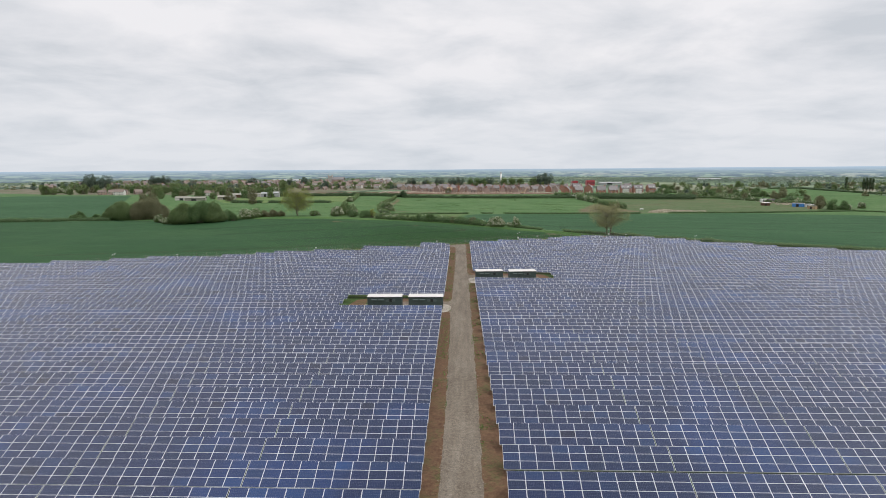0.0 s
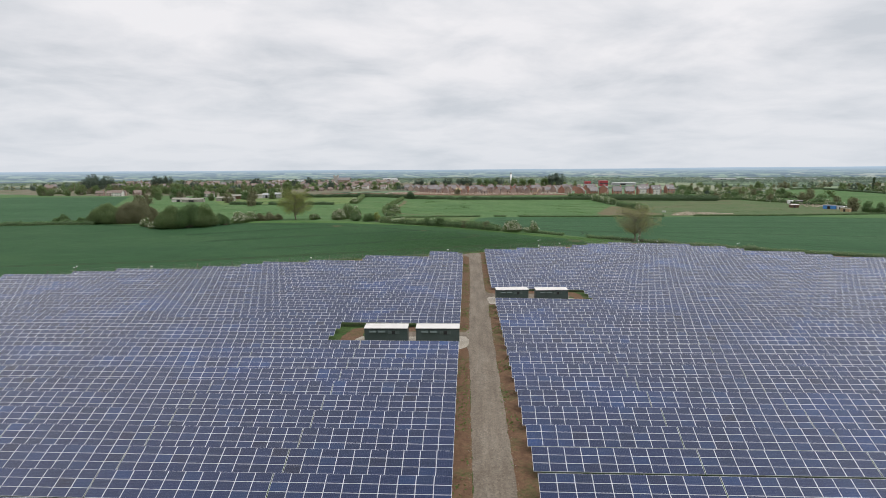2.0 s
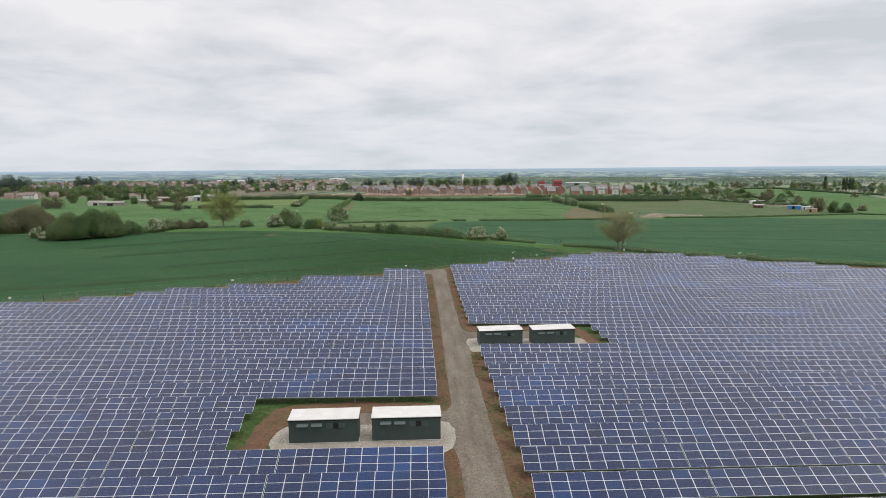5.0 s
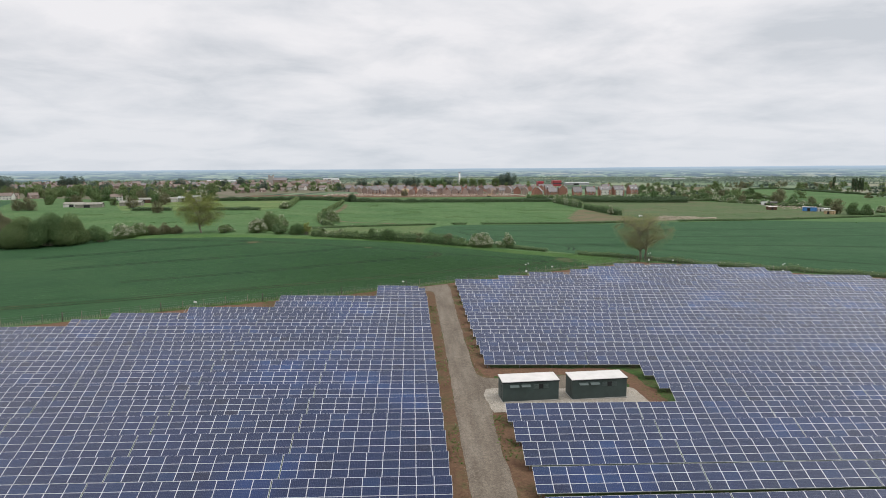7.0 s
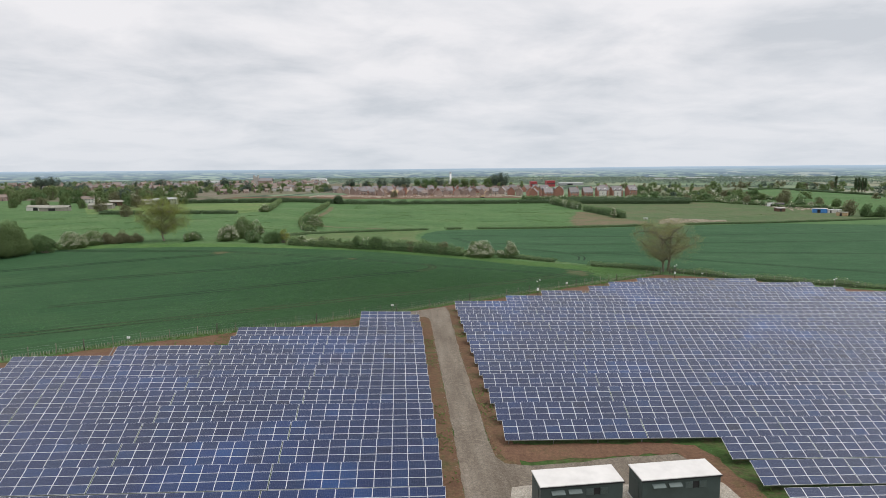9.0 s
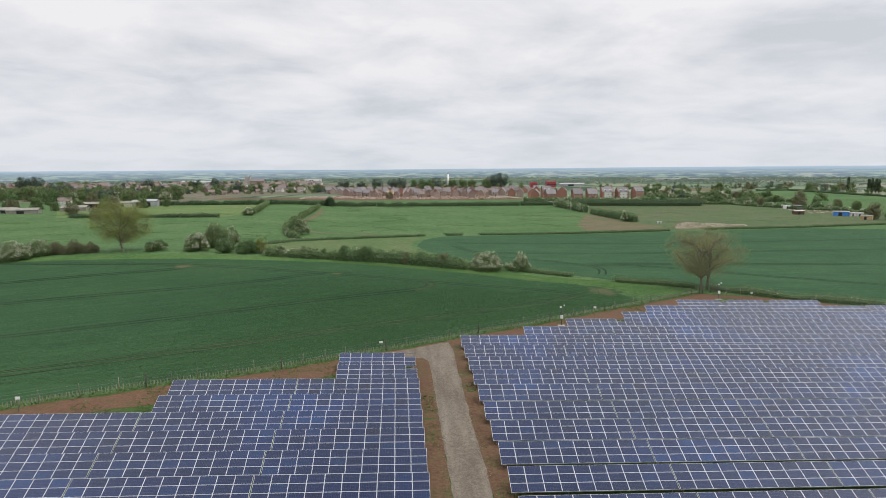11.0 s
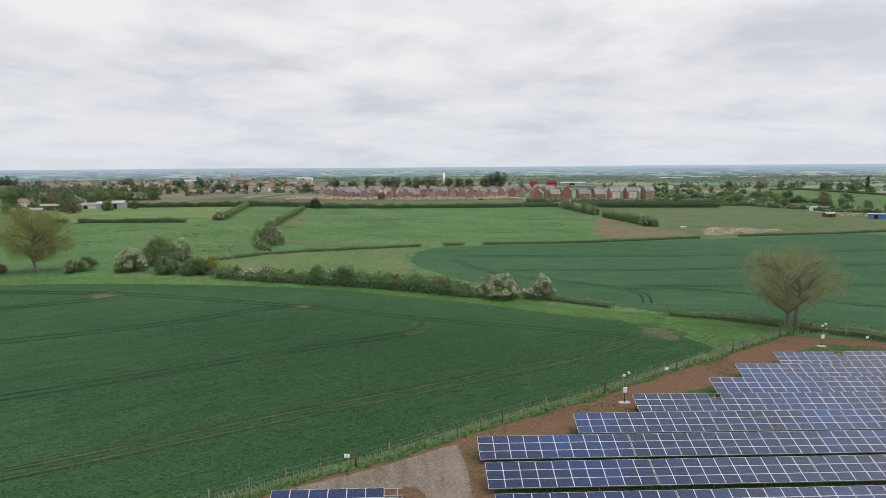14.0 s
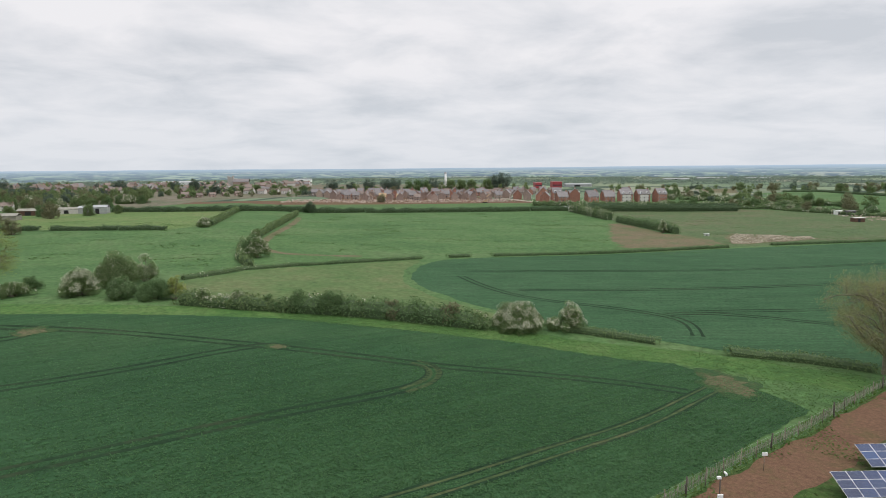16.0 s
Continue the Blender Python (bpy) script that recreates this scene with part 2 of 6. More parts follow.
def panel_mat():
    m = Mat("solar_glass", 0.2, 0.0, 0.5)
    m.b.inputs["IOR"].default_value = 1.5
    # coated glass: little gloss when seen straight on, much at a slant
    lw = m.t.nodes.new("ShaderNodeLayerWeight")
    lw.inputs["Blend"].default_value = 0.5
    gl = m.t.nodes.new("ShaderNodeMapRange")
    gl.inputs["From Min"].default_value, gl.inputs["From Max"].default_value = 0.12, 0.56
    gl.inputs["To Min"].default_value, gl.inputs["To Max"].default_value = 0.10, 0.88
    m.link(lw.outputs["Facing"], gl.inputs["Value"])
    m.link(gl.outputs[0], m.b.inputs["Specular IOR Level"])
    m.b.inputs["Sheen Weight"].default_value = 0.10
    m.b.inputs["Sheen Roughness"].default_value = 0.45
    m.b.inputs["Sheen Tint"].default_value = (0.93, 0.95, 1.0, 1)
    uv = m.t.nodes.new("ShaderNodeUVMap").outputs[0]
    sx = m.t.nodes.new("ShaderNodeSeparateXYZ")
    m.link(uv, sx.inputs[0])
    dx = m.math("ABSOLUTE", m.math("SUBTRACT", m.math("FRACT", m.math("MULTIPLY", sx.outputs[0], 10.0)), 0.5))
    dy = m.math("ABSOLUTE", m.math("SUBTRACT", m.math("FRACT", m.math("MULTIPLY", sx.outputs[1], 6.0)), 0.5))
    gap = m.math("GREATER_THAN", m.math("MAXIMUM", dx, dy), 0.475)
    add = m.t.nodes.new("ShaderNodeMath")
    add.operation = "FRACT"
    m.link(m.math("ADD", m.island(), m.objrand()), add.inputs[0])
    hue = m.ramp(add.outputs[0], [(0.0, (0.008, 0.015, 0.051)), (0.4, (0.010, 0.020, 0.066)), (0.7, (0.009, 0.017, 0.049)), (0.88, (0.011, 0.029, 0.088)), (0.97, (0.010, 0.018, 0.06)), (1.0, (0.011, 0.014, 0.034))])
    batch = m.ramp(m.noise(0.055, 2, 0.5), [(0.36, (0.86, 0.86, 0.84)), (0.56, (1.0, 1.0, 1.0)), (0.66, (1.05, 1.5, 1.6))])
    hue = m.mix(1.0, hue, batch, "MULTIPLY")
    crystal = m.noise(18.0, 2, 0.7)
    cell = m.mix(1.0, hue, m.ramp(crystal, [(0.3, (0.75,) * 3), (0.7, (1.3,) * 3)]), "MULTIPLY")
    m.color(m.mix(gap, cell, (0.07, 0.09, 0.15)))
    return m.m


M["cell"] = panel_mat()
M["alu"] = plain_mat("aluminium_frame", (0.58, 0.59, 0.62), 0.42, 0.25, 0.06, 2.0)
M["steel"] = plain_mat("galvanised_steel", (0.27, 0.28, 0.29), 0.5, 0.6, 0.12, 4.0)
M["dark"] = plain_mat("dark_underside", (0.10, 0.10, 0.105), 0.7, 0.0, 0.1, 2.0)

# ---- mesh helpers ----


def smooth(a, b, v):
    u = min(1.0, max(0.0, (v - a) / (b - a)))
    return u * u * (3 - 2 * u)


PROFILE_Y = (-100, 0, 49, 66, 96, 113, 130, 148, 165, 188, 206, 223, 242, 252, 275)
PROFILE_Z = (5.5, 3.8, 2.9, 2.45, 1.8, 1.48, 1.15, 0.78, 0.42, 0.05, -0.22, -0.36, -0.25, -0.15, 0.0)


def ground_z(pts):
    """Heights of the ground: a slope down towards the crop, a low hill beyond it to the west, falling off to the east."""
    x, y = pts[:, 0], pts[:, 1]

    def ease(a, b):
        u = np.clip((y - a) / (b - a), 0, 1)
        return u * u * (3 - 2 * u)

    side = np.where(x < 0, -1.6 * np.tanh(x / 70) * (1 - ease(330, 480)), -7 * np.tanh(x / 300) * (1 - ease(540, 720)))
    hill = 3.4 * np.exp(-(((x + 90) / np.where(x < -90, 95, 60)) ** 2)) * ease(268, 350) * (1 - 0.65 * ease(350, 410))
    knoll = 1.0 * np.exp(-(((x + 15) / 35) ** 2)) * ease(250, 310) * (1 - ease(330, 400))
    u = np.clip((-x - 40) / 60, 0, 1)
    west = 2.6 * u * u * (3 - 2 * u) * ease(400, 520) * (1 - ease(620, 800))
    shelf = 0.6 * ease(215, 245) * (1 - ease(560, 720))
    return side * ease(110, 215) + np.interp(y, PROFILE_Y, PROFILE_Z) + shelf + hill + knoll + west


def G(x, y):
    """Height of the ground at a place."""
    return float(ground_z(np.array([(x, y)], float))[0])


def box(bm, x0, y0, z0, x1, y1, z1, mat=0, m=None):
    vs = [bm.verts.new((x, y, z)) for x in (x0, x1) for y in (y0, y1) for z in (z0, z1)]
    for q in ((0, 1, 3, 2), (4, 6, 7, 5), (0, 4, 5, 1), (2, 3, 7, 6), (0, 2, 6, 4), (1, 5, 7, 3)):
        f = bm.faces.new([vs[i] for i in q])
        f.material_index = mat
    if m is not None:
        for v in vs:
            v.co = m @ v.co
    return vs


def tube(bm, p, q, r0, r1, n=6, mat=0, cap=True):
    p, q = Vector(p), Vector(q)
    d = (q - p).normalized()
    a = d.orthogonal().normalized()
    b = d.cross(a)
    ring = [[bm.verts.new(c + (a * math.cos(i * 2 * math.pi / n) + b * math.sin(i * 2 * math.pi / n)) * r) for i in range(n)] for c, r in ((p, r0), (q, r1))]
    for i in range(n):
        f = bm.faces.new((ring[0][i], ring[0][(i + 1) % n], ring[1][(i + 1) % n], ring[1][i]))
        f.material_index = mat
        f.smooth = True
    if cap:
        bm.faces.new(ring[0][::-1]).material_index = mat
        bm.faces.new(ring[1]).material_index = mat


def mesh_of(bm, name, *mats):
    me = bpy.data.meshes.new(name)
    bmesh.ops.recalc_face_normals(bm, faces=bm.faces)
    bm.to_mesh(me)
    bm.free()
    for m in mats:
        me.materials.append(m)
    return me


def part(name, bm, material, parent, label=""):
    me = bm if isinstance(bm, bpy.types.Mesh) else mesh_of(bm, name, *(material if isinstance(material, tuple) else (material,)))
    ob = new(name, me)
    ob.parent = parent
    if label:
        ob["label"] = label
    return ob


def thing(name, label, category, group="", m=None, kind=""):
    ob = tagged(new(name), label, category, group, kind)
    if m is not None:
        ob.matrix_basis = m
    return ob


XS = sorted({*range(-400, 401, 10), *(s * v for s in (-1, 1) for v in (450, 520, 620, 760, 950, 1200, 1600, 2200, 3000, 4000, 4900))})
YS = sorted({*range(-200, 801, 10), *range(35, 356, 10), -280, -400, -600, -1000, 880, 1000, 1200, 1500, 2000, 2700, 3600, 4900})


def ragged(poly, amp):
    """The outline with an uneven edge, every point moved a little along its normal."""
    out = []
    for a, b in zip(poly, poly[1:] + poly[:1]):
        n = max(1, int(math.dist(a, b) / 0.9))
        nx, ny = (b[1] - a[1]) / math.dist(a, b), -(b[0] - a[0]) / math.dist(a, b)
        for i in range(n):
            x, y = a[0] + (b[0] - a[0]) * i / n, a[1] + (b[1] - a[1]) * i / n
            k = amp * (noise.noise((x * 0.35, y * 0.35, 7.0)) + 0.7 * noise.noise((x * 1.3, y * 1.3, 2.0)))
            out.append((x + nx * k, y + ny * k))
    return out


def sheet(name, poly, mat, dz, label, category="ground", rough_edge=0.0):
    """A piece of ground with the outline poly, laid dz over the ground."""
    if rough_edge:
        poly = ragged(poly, rough_edge)
    bm = bmesh.new()
    bm.faces.new([bm.verts.new((x, y, 0)) for x, y in poly])
    for lines, axis in ((XS, 0), (YS, 1)):
        lo, hi = min(p[axis] for p in poly), max(p[axis] for p in poly)
        for v in lines:
            if lo < v < hi:
                co, no = ((v, 0, 0), (1, 0, 0)) if axis == 0 else ((0, v, 0), (0, 1, 0))
                bmesh.ops.bisect_plane(bm, geom=[*bm.verts, *bm.edges, *bm.faces], plane_co=co, plane_no=no)
    bmesh.ops.triangulate(bm, faces=[f for f in bm.faces if len(f.verts) > 4])
    for v in bm.verts:
        v.co.z = G(v.co.x, v.co.y) + dz
    for f in bm.faces:
        if f.normal.z < 0:
            f.normal_flip()
    ob = new(name, mesh_of(bm, name, mat))
    for p in ob.data.polygons:
        if p.normal.z < 0:
            p.flip()
    return tagged(ob, label, category, kind="structure")


def ribbon(name, line, width, mat, dz, label, wobble=0.0, category="ground"):
    """A strip of ground along a line, cut finely enough to follow the ground."""
    pts = resample(line, 2.0)
    bm = bmesh.new()
    prev = None
    for i, (x, y) in enumerate(pts):
        a, b = pts[max(0, i - 1)], pts[min(len(pts) - 1, i + 1)]
        d = Vector((b[0] - a[0], b[1] - a[1])).normalized()
        w = width * 0.5 * (1 + wobble * noise.noise((x * 0.25, y * 0.25, 3.1)))
        pair = []
        for s in (-1, 1):
            px, py = x - d.y * w * s, y + d.x * w * s
            pair.append(bm.verts.new((px, py, G(px, py) + dz)))
        if prev:
            bm.faces.new((prev[0], pair[0], pair[1], prev[1]))
        prev = pair
    ob = new(name, mesh_of(bm, name, mat))
    for p in ob.data.polygons:
        if p.normal.z < 0:
            p.flip()
    return tagged(ob, label, category, kind="structure")


def resample(line, step):
    out = [line[0]]
    for a, b in zip(line, line[1:]):
        n = max(1, int(math.dist(a, b) / step))
        out += [(a[0] + (b[0] - a[0]) * i / n, a[1] + (b[1] - a[1]) * i / n) for i in range(1, n + 1)]
    return out


def curve(line, times=3):
    """Rounds the corners of a line."""
    for _ in range(times):
        out = [line[0]]
        for a, b in zip(line, line[1:]):
            out += [(a[0] * 0.75 + b[0] * 0.25, a[1] * 0.75 + b[1] * 0.25), (a[0] * 0.25 + b[0] * 0.75, a[1] * 0.25 + b[1] * 0.75)]
        line = out + [line[-1]]
    return line


# ---- ground ----
bm = bmesh.new()
grid = [[bm.verts.new((x, y, G(x, y))) for x in XS] for y in YS]
for j in range(len(YS) - 1):
    for i in range(len(XS) - 1):
        f = bm.faces.new((grid[j][i], grid[j][i + 1], grid[j + 1][i + 1], grid[j + 1][i]))
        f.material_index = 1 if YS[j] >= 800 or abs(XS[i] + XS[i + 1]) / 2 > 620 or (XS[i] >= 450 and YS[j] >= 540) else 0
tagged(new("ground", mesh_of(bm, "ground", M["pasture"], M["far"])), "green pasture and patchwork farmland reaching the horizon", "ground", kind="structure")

FENCE_L = [(-400, 55), (-260, 125), (-129.8, 196.3), (-123.8, 198.8), (-117.8, 204.1), (-102.1, 209.4), (-73.6, 222), (-66.4, 225.6), (-58.5, 229.4), (-49.8, 233.1), (-40.4, 236.7), (-29.2, 241.3), (-16.8, 248.5), (-10, 251.8), (-2.2, 256.9), (6.5, 262.1), (16.4, 267.4), (28.4, 275.4), (42.2, 283.8), (59.7, 295.5), (65.3, 298.8)]
FENCE_R = [(65.3, 298.8), (77.8, 295.1), (86.3, 291.6), (93.3, 286.4), (102.8, 280.6), (112.9, 276.7), (174, 258.8), (300, 208), (400, 168)]


def on_line(line, x):
    return float(np.interp(x, [p[0] for p in line], [p[1] for p in line]))


def offset(line, d):
    out = []
    for i, (x, y) in enumerate(line):
        a, b = Vector(line[max(0, i - 1)]), Vector(line[min(len(line) - 1, i + 1)])
        t = (b - a).normalized()
        out.append((x - t.y * d, y + t.x * d))
    return out


sheet("ground_array", [*offset(FENCE_L, -0.3), *offset(FENCE_R, -0.3)[1:], (400, -120), (-400, -120)], M["under"], 0.03, "rough grass and earth between the solar tables", "grass")
sheet("field_crop", [*offset([p for p in FENCE_L if p[0] < 40], 1.7), (46.5, 290), (44.2, 296), (41, 302.3), (36.5, 309.5), (27.5, 312.1), (11.8, 320.5), (-8.5, 327), (-30.8, 333.2), (-50.1, 335), (-64.4, 335.1), (-85.5, 334.4), (-138.3, 333.2), (-211.5, 349.1), (-300, 350), (-400, 345)], M["crop"], 0.05, "dark green field of young wheat", "crop field", 0.5)
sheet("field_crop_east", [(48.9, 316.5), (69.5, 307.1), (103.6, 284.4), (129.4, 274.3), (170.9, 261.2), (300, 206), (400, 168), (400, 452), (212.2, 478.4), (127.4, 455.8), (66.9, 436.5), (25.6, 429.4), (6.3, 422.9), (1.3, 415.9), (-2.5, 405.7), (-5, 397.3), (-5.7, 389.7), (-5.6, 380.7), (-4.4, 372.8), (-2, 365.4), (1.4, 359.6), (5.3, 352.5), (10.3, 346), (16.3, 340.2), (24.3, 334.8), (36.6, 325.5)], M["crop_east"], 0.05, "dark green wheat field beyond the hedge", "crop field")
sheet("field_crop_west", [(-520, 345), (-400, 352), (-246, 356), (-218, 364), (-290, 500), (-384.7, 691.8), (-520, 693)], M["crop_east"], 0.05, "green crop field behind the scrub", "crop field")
sheet("field_meadow", [(-55.7, 348.1), (-36.6, 342.5), (-19.3, 339.3), (-8.1, 336.2), (7.4, 330.6), (18.3, 331.8), (10.3, 346), (1.4, 359.6), (-4.4, 372.8), (-5.4, 389.7), (-2.5, 405.7), (-0.7, 421.4), (-21.2, 414.2), (-43, 403.6), (-52.9, 395.7), (-62.7, 373.7)], M["meadow"], 0.04, "yellowish meadow between hedges", "meadow", 1.5)
ribbon("headland_grass", curve([(-188.8, 342.8), (-84.8, 337.1), (-49.9, 338), (-30.3, 336.4), (-8.1, 330.3), (12.4, 324), (27.5, 316.2), (40.8, 313), (51, 305.7), (59.3, 300.1), (63.4, 299.8)]), 9.0, M["headland"], 0.035, "bright green grass margin along the crop", 0.3)
sheet("field_paddock", [(129, 461.2), (212.4, 481.5), (316.1, 512.6), (345, 549), (335, 590), (325, 600), (300, 606), (289, 623), (272, 638), (240, 653), (127.1, 645.3), (121.8, 584.9), (127.7, 530.6)], M["paddock"], 0.035, "worn olive-green horse paddock", "paddock")
RISING = [(346.1, 757.6), (380.9, 863.7), (421.1, 875.4), (463.8, 880.1), (456.7, 828.2), (457.8, 776.1), (457.6, 726.7), (450, 690), (406.4, 662.4), (374.8, 665.1), (351.7, 676), (336.9, 698.2)]
sheet("field_slope", RISING, M["pasture"], 0.05, "light green pasture rising beyond the paddock", "pasture")
sheet("field_ploughed", [(339.9, 893.3), (363.6, 867.5), (417.4, 970.5), (377.7, 980)], M["bare"], 0.045, "brown ploughed strip among far fields", "soil")
sheet("ground_town", [(-760, 880), (-470, 742), (-400, 770), (-300, 700), (-205, 705), (-190, 830), (-90, 880), (60, 930), (160, 910), (190, 1000), (120, 1260), (-760, 1420)], M["town"], 0.04, "gardens, yards and lanes of the town", "ground")
sheet("field_rough", [(-211.2, 519.3), (-112.8, 503.7), (-100.5, 517.4), (-111.6, 616.1), (-197.5, 634.1), (-264.4, 620.6)], M["rough_grass"], 0.035, "pale rough grass before the farm sheds", "grass")
sheet("ground_bare", [(82, 456), (97.6, 457), (122.6, 463.5), (133, 470), (134.2, 486.1), (128.5, 505), (124, 511), (124, 530), (121, 566.4), (112, 560), (98.9, 520), (88, 485)], M["bare"], 0.04, "bare trodden soil at a pasture corner", "soil", 3.0)
ribbon("path_worn", curve([(-21.3, 429.7), (-38.5, 432.3), (-51.4, 436.7), (-59.5, 449.6), (-64.1, 475.5), (-63.4, 509.8), (-63.4, 545.6), (-66.1, 579.7)]), 3.4, M["bare"], 0.045, "worn earth path curving round the pasture", 0.3)

ribbon("headland_grass_east", curve([(66.9, 437.5), (25.6, 429.8), (7.3, 424.1), (0.4, 415.8), (-4, 405.5), (-6.2, 389.7), (-5.4, 376), (-1.5, 364.5), (6.3, 350.2), (16.3, 339.3), (28.4, 331.4)]), 3.0, M["pasture"], 0.06, "green grass margin round the crop", 0.7)

# track, verges, earth strips and stone pads
sheet("verge_west", [(-7.2, -100), (-4.2, -100), (-4.5, 0), (-4.8, 70), (-5.4, 115), (-5.7, 165), (-5.7, 195), (-6.0, 225), (-6.3, 246), (-7.4, 247.5), (-9.4, 247), (-9.2, 232), (-8.7, 200), (-8.3, 165), (-8.0, 125), (-7.7, 85), (-7.2, 45), (-7.0, 0)], M["verge"], 0.05, "brown earth verge beside the track", "verge", 0.12)
sheet("verge_east", [(-0.3, -100), (2.8, -100), (2.4, 40), (1.9, 85), (1.5, 125), (1.3, 165), (0.9, 190), (0.6, 215), (0.3, 253.5), (-2.2, 255), (-2.2, 240), (-2.0, 218), (-1.7, 195), (-1.5, 165), (-1.3, 130), (-1.0, 105), (-0.7, 75), (-0.7, 0)], M["verge"], 0.05, "brown earth verge beside the track", "verge", 0.12)
sheet("road_track", [(-4.4, -100), (-0.4, -100), (-0.6, 0), (-0.6, 72), (-0.8, 100), (-1.0, 122), (-1.2, 145), (-1.3, 164), (-0.9, 168.5), (0.2, 176), (19, 177), (20, 180), (19, 183.2), (12, 182.6), (7.5, 181.7), (2, 181.1), (-0.7, 181.7), (-1.5, 183.3), (-1.75, 188), (-1.85, 202), (-1.95, 222), (-2.05, 240), (-2.0, 251), (-2.5, 254.8), (-4, 254.2), (-10, 250.5), (-14, 248.6), (-19, 246.3), (-17, 245.0), (-10, 245.6), (-7.4, 246.1), (-6.5, 244.6), (-6.3, 242), (-6.15, 235), (-6.05, 225), (-5.9, 214), (-5.75, 202), (-5.65, 190), (-5.75, 165), (-5.65, 150), (-5.6, 143), (-6.4, 140.6), (-25, 140), (-25.5, 136), (-7, 135), (-6.0, 129.5), (-5.6, 126), (-5.35, 115), (-5.15, 98), (-4.95, 84), (-4.85, 70), (-4.8, 52), (-4.6, 0)], M["gravel"], 0.07, "compacted grey-brown gravel track", "track", 0.16)
sheet("pad_east", [(-1.2, 169.2), (-0.8, 167.6), (18.5, 168.6), (20.8, 170.2), (21.0, 173.2), (20.6, 176.4), (19.5, 177.4), (10, 176.6), (0.4, 176.9), (-1.0, 176.5), (-1.35, 174)], M["stone"], 0.10, "pale crushed stone pad round the cabins", "stone pad", 0.3)
sheet("pad_west", [(-26.9, 131.2), (-26.2, 129.6), (-7.2, 128.4), (-6.2, 129.4), (-5.6, 131.8), (-5.6, 134.6), (-6.2, 136.7), (-7.2, 137.2), (-16, 136.4), (-25.8, 136.2), (-26.8, 134.6)], M["stone"], 0.10, "pale crushed stone pad round the cabins", "stone pad", 0.3)
sheet("earth_east", [(-1.2, 184.6), (-0.4, 183.0), (2, 181.9), (19, 183.6), (20.2, 178), (20.8, 172), (20.9, 167.5), (23.0, 168), (23.6, 171.8), (23.6, 176), (23.0, 179), (23.2, 182), (22, 185.4), (17, 186.4), (0.6, 186.2), (-1.3, 187.4)], M["earth"], 0.055, "reddish bare earth behind the cabins", "soil", 0.7)
sheet("earth_west", [(-30, 129), (-26.8, 129), (-26.9, 133), (-26, 137), (-25.5, 140.4), (-7, 141), (-7.4, 143.4), (-18, 144.4), (-26, 143.6), (-28.6, 142.2), (-29.4, 138)], M["earth"], 0.055, "reddish bare earth behind the cabins", "soil", 0.7)
ribbon("earth_fence", offset(FENCE_L, -3.6), 6.0, M["earth"], 0.045, "reddish bare earth along the fence", 0.35, "soil")
ribbon("earth_fence_east", offset(FENCE_R, -3.0), 4.0, M["earth"], 0.045, "reddish bare earth along the fence", 0.5, "soil")

# ---- solar tables ----
PW, PH, GAP = 1.651, 0.99, 0.02
NP = 10
PITCH_T = 16.8
TILT = math.atan2(1.27, 2.72)
SLOPE = Matrix.Rotation(TILT, 4, "X")


def panel_bm(bm, cx, cy):
    """One framed module, centred on (cx, cy) in the plane of the table."""
    uv = bm.loops.layers.uv.verify()
    x0, x1, y0, y1, t = cx - PW / 2, cx + PW / 2, cy - PH / 2, cy + PH / 2, 0.04
    fx, fy = 0.027, 0.018
    o = [bm.verts.new((x, y, t)) for x, y in ((x0, y0), (x1, y0), (x1, y1), (x0, y1))]
    i = [bm.verts.new((x, y, t)) for x, y in ((x0 + fx, y0 + fy), (x1 - fx, y0 + fy), (x1 - fx, y1 - fy), (x0 + fx, y1 - fy))]
    c = [bm.verts.new((v.co.x, v.co.y, t - 0.006)) for v in i]
    u = [bm.verts.new((v.co.x, v.co.y, 0)) for v in o]
    for k in range(4):
        n = (k + 1) % 4
        bm.faces.new((o[k], o[n], i[n], i[k])).material_index = 1
        bm.faces.new((i[k], i[n], c[n], c[k])).material_index = 1
        bm.faces.new((u[k], u[n], o[n], o[k])).material_index = 1
    glass = bm.faces.new(c)
    for lp, q in zip(glass.loops, ((0, 0), (1, 0), (1, 1), (0, 1))):
        lp[uv].uv = q
    bm.faces.new(u[::-1]).material_index = 2


def plain_mesh(bm, name, *mats):
    me = bpy.data.meshes.new(name)
    bm.to_mesh(me)
    bm.free()
    for m in mats:
        me.materials.append(m)
    return me


bm = bmesh.new()
panel_bm(bm, 0, 0)
PANEL = plain_mesh(bm, "panel", M["cell"], M["alu"], M["dark"])
joined, rails, legs_of = {}, {}, {}


def spots(n, skip=()):
    return [((i + 0.5) * (PW + GAP), (j + 0.5) * (PH + GAP)) for i in range(n) for j in range(3) if (i, j) not in skip]


def joined_mesh(n):
    if n not in joined:
        bm = bmesh.new()
        for p in spots(n):
            panel_bm(bm, *p)
        joined[n] = plain_mesh(bm, "panels", M["cell"], M["alu"], M["dark"])
    return joined[n]


def rail_mesh(n):
    if n not in rails:
        w = n * (PW + GAP)
        bm = bmesh.new()
        for y in (0.02, 0.75, 1.5, 2.25, 2.96):
            box(bm, 0, y - 0.03, -0.09, w, y + 0.03, -0.005)
        for k in range(max(2, n // 3 + 1)):
            x = 0.5 + k * (w - 1.0) / max(1, n // 3)
            box(bm, x - 0.04, 0.1, -0.2, x + 0.04, 2.95, -0.092)
        rails[n] = mesh_of(bm, "support_rail", M["steel"])
    return rails[n]


